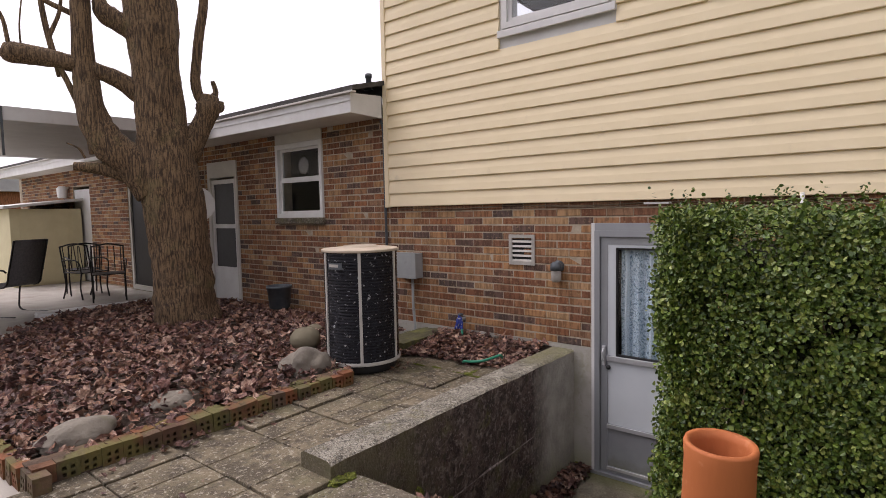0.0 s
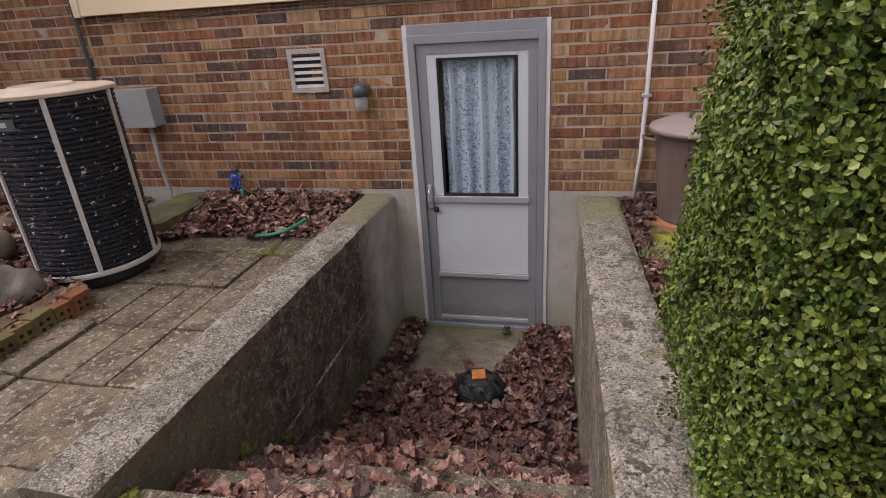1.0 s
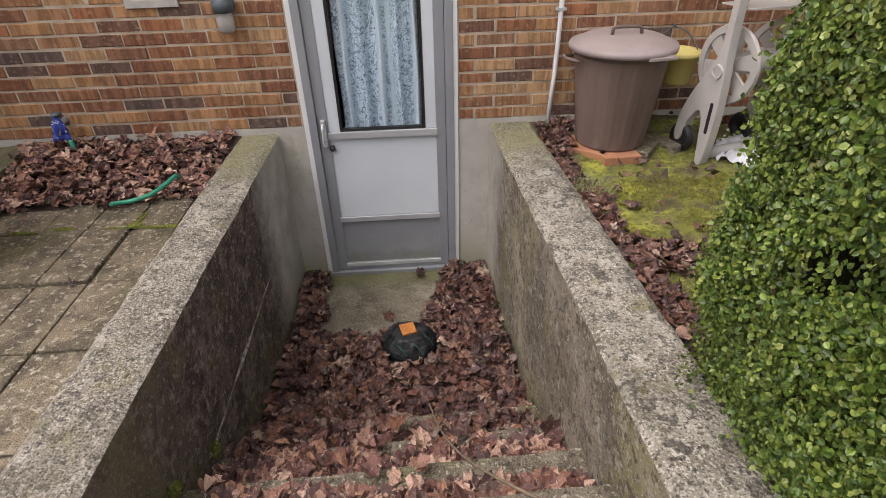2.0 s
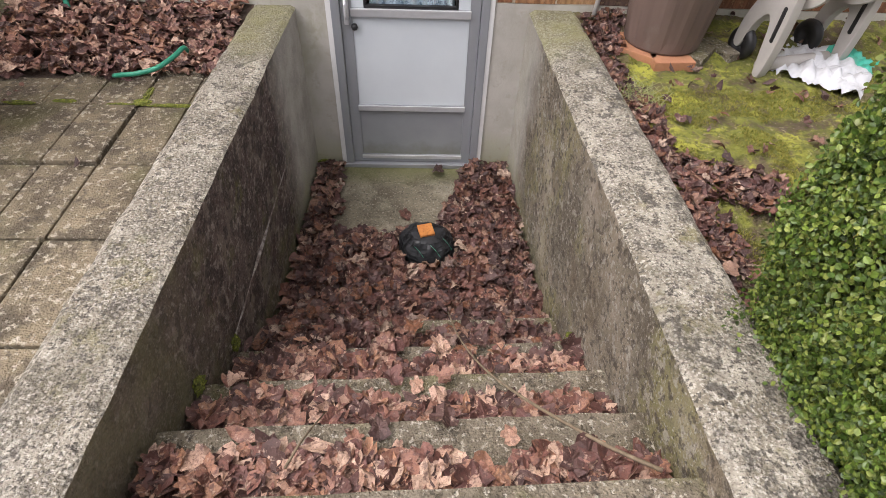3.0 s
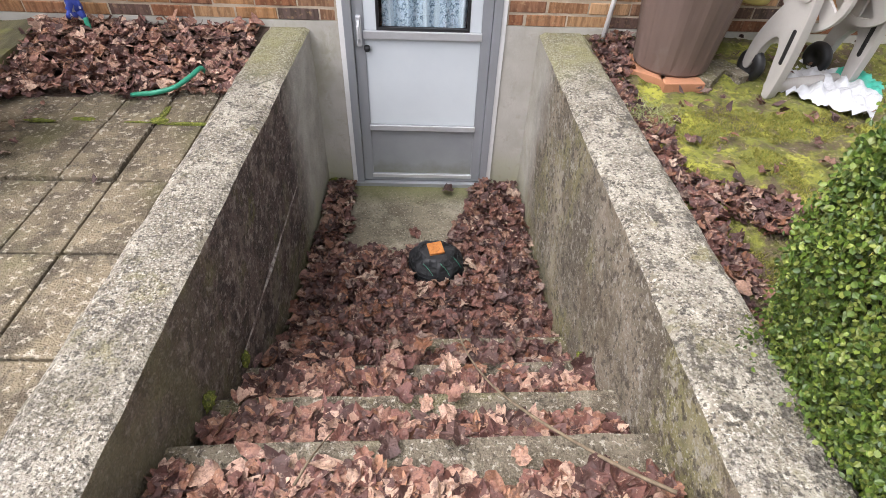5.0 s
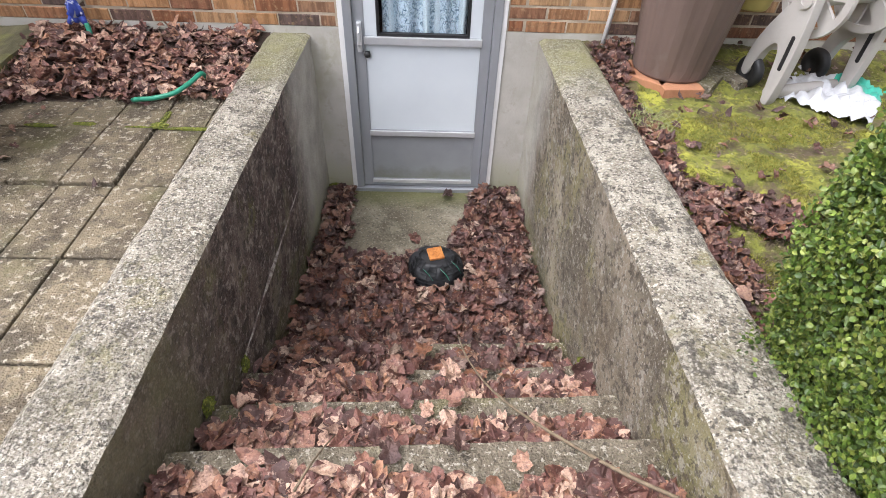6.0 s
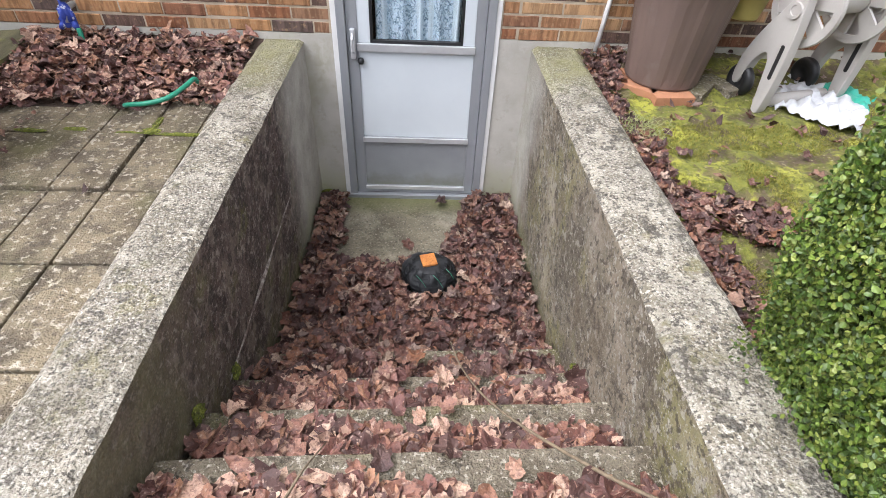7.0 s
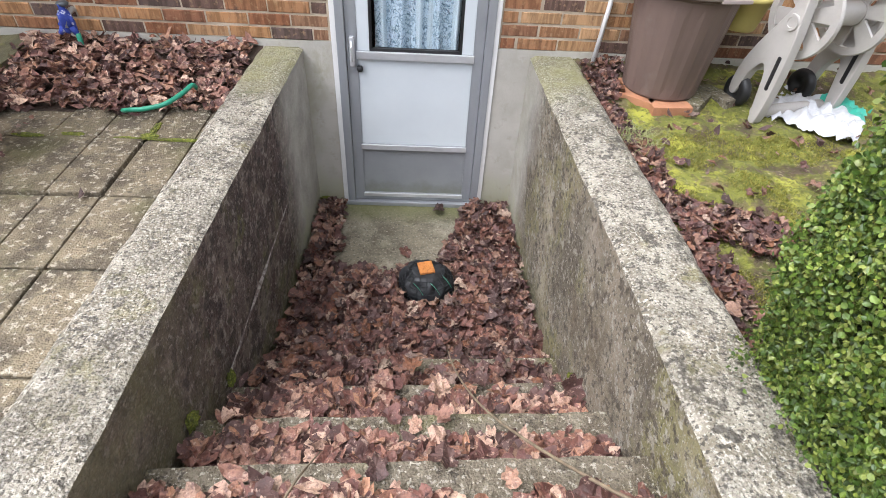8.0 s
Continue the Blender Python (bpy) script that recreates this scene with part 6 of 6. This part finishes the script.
def tree():
    t = thing("tree", (-3.95, -1.38, -0.05), "old bare tree with furrowed bark and pruned limbs", "tree")

    def at(s, z, d=0.0):
        return RIGHT * s + AWAY * d + Vector((0, 0, z * 1.045 + 0.05))

    def limb(name, pts, radii, seg=12, wob=0.12):
        n = 6
        p = spline([at(*q) for q in pts], n)
        r = np.interp(np.linspace(0, len(pts) - 1, len(p)), range(len(pts)), radii)
        bm = tube(bmesh.new(), p, list(r), seg, True, wob)
        if seg > 14:
            for v in bm.verts:
                v.co += noise.noise_vector(Vector((v.co.x * 16, v.co.y * 16, v.co.z * 1.6))) * 0.018
        return part(name, bm, MAT_BARK, t, smooth=True)

    limb("trunk", [(-0.01, -0.12), (-0.01, 0.02), (-0.03, 0.25), (-0.04, 0.55), (-0.06, 0.96), (-0.11, 1.45), (-0.15, 1.8), (-0.17, 2.1), (-0.19, 2.6), (-0.2, 2.95), (-0.24, 3.5), (-0.25, 4.6), (-0.2, 5.6)], [0.43, 0.34, 0.305, 0.295, 0.285, 0.295, 0.26, 0.235, 0.225, 0.25, 0.23, 0.18, 0.1], 40, 0.1)
    limb("limb", [(-0.25, 1.35), (-0.42, 1.6), (-0.62, 1.78), (-0.74, 1.98), (-0.79, 2.25), (-0.81, 2.6), (-0.81, 3.3), (-0.78, 4.6)], [0.2, 0.19, 0.17, 0.14, 0.115, 0.095, 0.085, 0.05], 18)
    limb("limb", [(-0.3, 2.25), (-0.5, 2.40), (-0.78, 2.50), (-1.1, 2.565), (-1.36, 2.58), (-1.44, 2.6)], [0.1, 0.09, 0.075, 0.085, 0.10, 0.07], 14)
    limb("limb", [(0.02, 1.7), (0.14, 1.88), (0.25, 2.08), (0.29, 2.2), (0.31, 2.32)], [0.16, 0.12, 0.10, 0.13, 0.09], 14)
    limb("limb", [(0.24, 2.22), (0.18, 2.4), (0.19, 2.6), (0.24, 2.95), (0.30, 3.3), (0.34, 4.2)], [0.05, 0.055, 0.05, 0.05, 0.045, 0.03], 10)
    limb("limb", [(-0.2, 2.8), (-0.42, 2.92), (-0.6, 3.02), (-0.66, 3.14)], [0.13, 0.11, 0.10, 0.06], 12)
    limb("limb", [(-0.3, 1.42), (-0.5, 1.5), (-0.7, 1.56), (-0.95, 1.585)], [0.1, 0.08, 0.065, 0.04], 10)
    limb("stub", [(0.33, 2.28), (0.37, 2.36), (0.345, 2.47)], [0.05, 0.03, 0.022], 8)
    limb("stub", [(0.3, 2.2), (0.4, 2.2), (0.42, 2.27)], [0.06, 0.05, 0.03], 8)
    for pts, r in (([(-1.38, 2.55), (-1.55, 2.63), (-1.74, 2.77), (-2.05, 2.95), (-2.5, 3.05)], 0.028), ([(-1.39, 2.62), (-1.42, 2.85), (-1.47, 3.02), (-1.42, 3.3), (-1.4, 3.8)], 0.02), ([(-1.47, 3.0), (-1.62, 3.02), (-1.76, 2.93)], 0.014),
                   ([(-1.72, 2.98), (-1.85, 3.15), (-1.98, 3.27), (-2.2, 3.5)], 0.014), ([(-0.78, 1.7), (-0.83, 2.0), (-0.93, 2.3), (-1.05, 2.62), (-1.13, 3.2), (-1.1, 4.0)], 0.034), ([(-1.08, 2.75), (-0.98, 3.0), (-0.95, 3.3)], 0.022),
                   ([(-0.8, 2.95), (-1.05, 3.05), (-1.35, 3.2), (-1.6, 3.4)], 0.03), ([(-1.3, 2.6), (-1.3, 2.85), (-1.25, 3.2)], 0.01), ([(-0.85, 1.66), (-0.9, 1.75), (-1.0, 1.8)], 0.012), ([(-1.02, 2.4), (-1.12, 2.9), (-1.15, 3.4)], 0.018), ([(-1.5, 3.05), (-1.58, 3.2), (-1.62, 3.4)], 0.012)):
        limb("branch", pts, [r * (1 - 0.45 * k / (len(pts) - 1)) for k in range(len(pts))], 7, 0.1)

    dial = part("dial", lathe(bmesh.new(), [(0.0, -0.012), (0.17, -0.012), (0.19, -0.02), (0.20, -0.012), (0.20, 0.012), (0.0, 0.014)], 36), MAT_WHITE, t, "round white dial hung on the trunk", smooth=False)
    dial.matrix_basis = Matrix.Translation(at(0.13, 1.22, 0.30)) @ pose(0, 0, 0, 90, 0, 66)


tree()

# ---- patio cover and far things on the patio ----
cover = thing("patio_cover", (-8.0, -3.0, 2.0), "flat grey aluminium patio cover with white edge", "patio cover", kind="structure")


def slope_box(x0, x1, y0, y1, z_house, fall, t):
    """A thin deck that falls away from the house."""
    bm = bmesh.new()
    vs = [bm.verts.new((x, y, z_house + fall * y + dz)) for dz in (0, t) for x, y in ((x0, y0), (x1, y0), (x1, y1), (x0, y1))]
    for q in ((3, 2, 1, 0), (4, 5, 6, 7), (0, 1, 5, 4), (1, 2, 6, 5), (2, 3, 7, 6), (3, 0, 4, 7)):
        bm.faces.new([vs[i] for i in q])
    return bm


for k in range(9):
    a = -5.02 - k * 0.5
    local(part("deck_panel", slope_box(a - 0.492, a, -6.5, -0.5, 2.21, 0.015, 0.05), MAT_COVER), cover)
local(part("edge_fascia", slope_box(-5.0, -4.96, -6.5, -0.48, 2.17, 0.015, 0.135), MAT_WHITE), cover)
local(part("gutter", slope_box(-9.52, -4.96, -6.6, -6.5, 2.15, 0.015, 0.16), MAT_WHITE), cover)
local(part("fascia_joint", bmbox(-4.958, -4.945, -2.65, -2.63, 1.78, 2.26), MAT_DARK_METAL), cover)
for x, y in ((-5.15, -6.3), (-9.4, -6.3)):
    local(part("post", bmbox(x - 0.05, x + 0.05, y - 0.05, y + 0.05, -0.155, 2.1, 0.006), MAT_WHITE), cover)

tagged(part("door_3", bmbox(-11.48, -10.62, 0.02, 0.06, -0.15, 1.74, 0.004), MAT_WHITE), "white side door under the patio cover", "door", kind="structure")
sd = thing("sliding_door", (-7.95, 0.03, -0.155), "dark glazed patio door with pale frame", "door", kind="structure")
part("door_frame", cut_boxes(bmesh.new(), -0.85, 0.85, 0.0, 1.9, -0.02, 0.06, [(-0.78, -0.04, 0.08, 1.83), (0.04, 0.78, 0.08, 1.83)]), MAT_SOFFIT, sd)
part("dark_pane", bmbox(-0.78, -0.04, 0.01, 0.02, 0.08, 1.83), MAT_BLACK, sd)
part("dark_pane", bmbox(0.04, 0.78, 0.03, 0.04, 0.08, 1.83), MAT_BLACK, sd)
lamp = thing("porch_lamp", (-11.75, -0.12, 1.58), "white porch lamp under the eaves", "wall lamp")
part("shade", lathe(bmesh.new(), [(0.07, 0.0), (0.09, 0.02), (0.10, 0.2), (0.06, 0.25), (0.0, 0.25)], 20), MAT_WHITE, lamp, smooth=True)
part("arm", bmbox(-0.02, 0.02, 0.0, 0.12, 0.2, 0.24), MAT_WHITE, lamp)
plank = thing("white_plank", (-6.52, -1.40, -0.155), "white painted kerb plank at the edge of the patio", "plank")
p = part("plank_body", bmbox(-0.13, 0.13, -0.66, 0.66, 0.0, 0.10, 0.03), MAT_WHITE, plank)
p.matrix_basis = pose(0, 0, 0, 0, 0, -6)

shed = thing("shed", (-12.8, -0.63, -0.155), "small pale yellow lean-to shed against the house", "shed")
part("shed_wall", bmbox(-1.8, 1.8, -0.6, 0.6, 0.0, 1.50, 0.01), MAT_SHED, shed)
part("shed_door", bmbox(1.8, 1.815, -0.45, 0.35, 0.05, 1.44, 0.004), MAT_SHED, shed)
bm = bmesh.new()
vs = [bm.verts.new(p) for p in ((-1.9, -0.7, 1.50), (1.9, -0.7, 1.50), (1.9, 0.61, 1.66), (-1.9, 0.61, 1.66), (-1.9, -0.7, 1.55), (1.9, -0.7, 1.55), (1.9, 0.61, 1.71), (-1.9, 0.61, 1.71))]
for q in ((3, 2, 1, 0), (4, 5, 6, 7), (0, 1, 5, 4), (1, 2, 6, 5), (2, 3, 7, 6), (3, 0, 4, 7)):
    bm.faces.new([vs[i] for i in q])
part("shed_roof", bm, MAT_SOFFIT, shed)


def patio_chair(x, y, turn, label):
    """A tall sling chair with bent tube arms."""
    c = thing("patio_chair", (x, y, -0.155), label, "chair", "chairs on the patio")
    for s in (-0.26, 0.26):
        part("side_tube", tube(bmesh.new(), spline([(-0.30, s, 0.0), (0.22, s, 0.01), (0.26, s, 0.2), (0.20, s, 0.5), (0.22, s, 0.62), (-0.12, s, 0.63), (-0.2, s, 0.6)], 5), 0.012, 8), MAT_IRON, c, smooth=True)
        part("back_tube", tube(bmesh.new(), spline([(0.24, s * 0.9, 0.42), (-0.12, s * 0.9, 0.40), (-0.22, s * 0.9, 0.62), (-0.34, s * 0.9, 1.02)], 5), 0.012, 8), MAT_IRON, c, smooth=True)
    bm = bmesh.new()
    pr = spline([(0.24, 0, 0.42), (-0.12, 0, 0.40), (-0.22, 0, 0.62), (-0.34, 0, 1.02)], 5)
    rows = [[bm.verts.new((p.x, s, p.z + dz)) for s, dz in ((-0.23, 0), (0.23, 0), (0.23, 0.006), (-0.23, 0.006))] for p in pr]
    for a, b in zip(rows, rows[1:]):
        for k in range(4):
            bm.faces.new((a[k], a[(k + 1) % 4], b[(k + 1) % 4], b[k]))
    part("sling", bm, MAT_SLING, c, smooth=True)
    c.rotation_euler = (0, 0, radians(turn))


def iron_chair(x, y, turn, label, tip=0):
    c = thing("iron_chair", (x, y, -0.155), label, "chair", "iron chairs on the patio")
    for s in (-0.22, 0.22):
        part("leg", tube(bmesh.new(), spline([(0.22, s, 0.0), (0.18, s, 0.2), (0.22, s, 0.42)], 4), 0.012, 6), MAT_IRON, c, smooth=True)
        part("leg", tube(bmesh.new(), spline([(-0.26, s, 0.0), (-0.18, s, 0.2), (-0.2, s, 0.42), (-0.28, s, 0.85)], 4), 0.012, 6), MAT_IRON, c, smooth=True)
        part("arm", tube(bmesh.new(), spline([(-0.24, s, 0.62), (0.0, s * 1.1, 0.64), (0.2, s * 1.1, 0.6), (0.22, s, 0.43)], 4), 0.010, 6), MAT_IRON, c, smooth=True)
    part("seat", bmbox(-0.22, 0.24, -0.23, 0.23, 0.42, 0.435, 0.004), MAT_IRON, c)
    for k in range(5):
        y_ = -0.18 + 0.09 * k
        part("back_bar", tube(bmesh.new(), [(-0.21, y_, 0.44), (-0.28, y_, 0.84)], 0.007, 6), MAT_IRON, c)
    part("top_rail", tube(bmesh.new(), spline([(-0.28, -0.22, 0.84), (-0.285, 0, 0.88), (-0.28, 0.22, 0.84)], 4), 0.012, 6), MAT_IRON, c, smooth=True)
    c.rotation_euler = (0, radians(tip), radians(turn))


patio_chair(-7.45, -2.05, 205, "grey sling patio chair with bent black arms")
iron_chair(-6.75, -2.75, 35, "black wrought iron chair at the patio table")
iron_chair(-8.3, -0.9, 15, "black wrought iron chair by the glazed door")
iron_chair(-7.65, -0.8, -20, "black wrought iron chair by the glazed door")
iron_chair(-8.9, -0.75, 170, "black wrought iron chair beside the tree")
tb = thing("patio_table", (-7.1, -2.95, -0.155), "round black wrought iron patio table", "table")
part("tabletop", lathe(bmesh.new(), [(0.0, 0.70), (0.55, 0.70), (0.565, 0.71), (0.565, 0.725), (0.55, 0.735), (0.0, 0.735)], 40), MAT_IRON, tb)
for k in range(4):
    a = k * math.pi / 2 + 0.4
    part("leg", tube(bmesh.new(), spline([(math.cos(a) * 0.42, math.sin(a) * 0.42, 0.0), (math.cos(a) * 0.3, math.sin(a) * 0.3, 0.3), (math.cos(a) * 0.4, math.sin(a) * 0.4, 0.7)], 5), 0.014, 8), MAT_IRON, tb, smooth=True)
pole = thing("pergola", (-9.1, -2.36, -0.155), "dark timber pergola beyond the patio", "pergola")
part("post", bmbox(-0.06, 0.06, -0.06, 0.06, 0.0, 1.62, 0.006), MAT_DARK_METAL, pole)
part("beam", bmbox(-0.06, 0.06, -1.5, 0.15, 1.63, 1.75, 0.006), MAT_DARK_METAL, pole)
part("post", bmbox(-0.06, 0.06, -1.45, -1.33, 0.0, 1.62, 0.006), MAT_DARK_METAL, pole)

nb = thing("neighbour_house", (-34, 6.0, -0.19), "distant red brick house with pale roof and white gable", "house")
part("wall", bmbox(-5, 5, -5, 5, 0.0, 2.6), MAT_BRICK_JOINED, nb)
bm = bmesh.new()
vs = [bm.verts.new(p) for p in ((-5.4, -5.4, 2.6), (5.4, -5.4, 2.6), (5.4, 5.4, 2.6), (-5.4, 5.4, 2.6), (-5.4, 0, 4.4), (5.4, 0, 4.4))]
for q in ((0, 1, 5, 4), (2, 3, 4, 5), (1, 2, 5), (3, 0, 4), (3, 2, 1, 0)):
    bm.faces.new([vs[i] for i in q])
part("roof", bm, MAT_COVER, nb)
part("door", bmbox(5.0, 5.05, -1.0, 0.0, 0.0, 2.1), MAT_WHITE, nb)

# ---- bricks of the house walls ----
brnd = random.Random(21)
lay_bricks(wall_door, CORNER, 3.4, 0.0, SIDING_Z, [DOOR], lambda x: -2.3 < x < 3.0, brnd)
lay_bricks(wall_wing, -6.05, CORNER, -0.1354, 2.17, [WINDOW, BACK_DOOR], lambda x: x > -4.3, brnd)
lay_bricks(wall_wing, -15.0, -6.07, -0.1354, 2.15, [(-8.80, -7.10, -0.2, 1.75), (-11.5, -10.6, -0.2, 1.80)], lambda x: False, brnd)
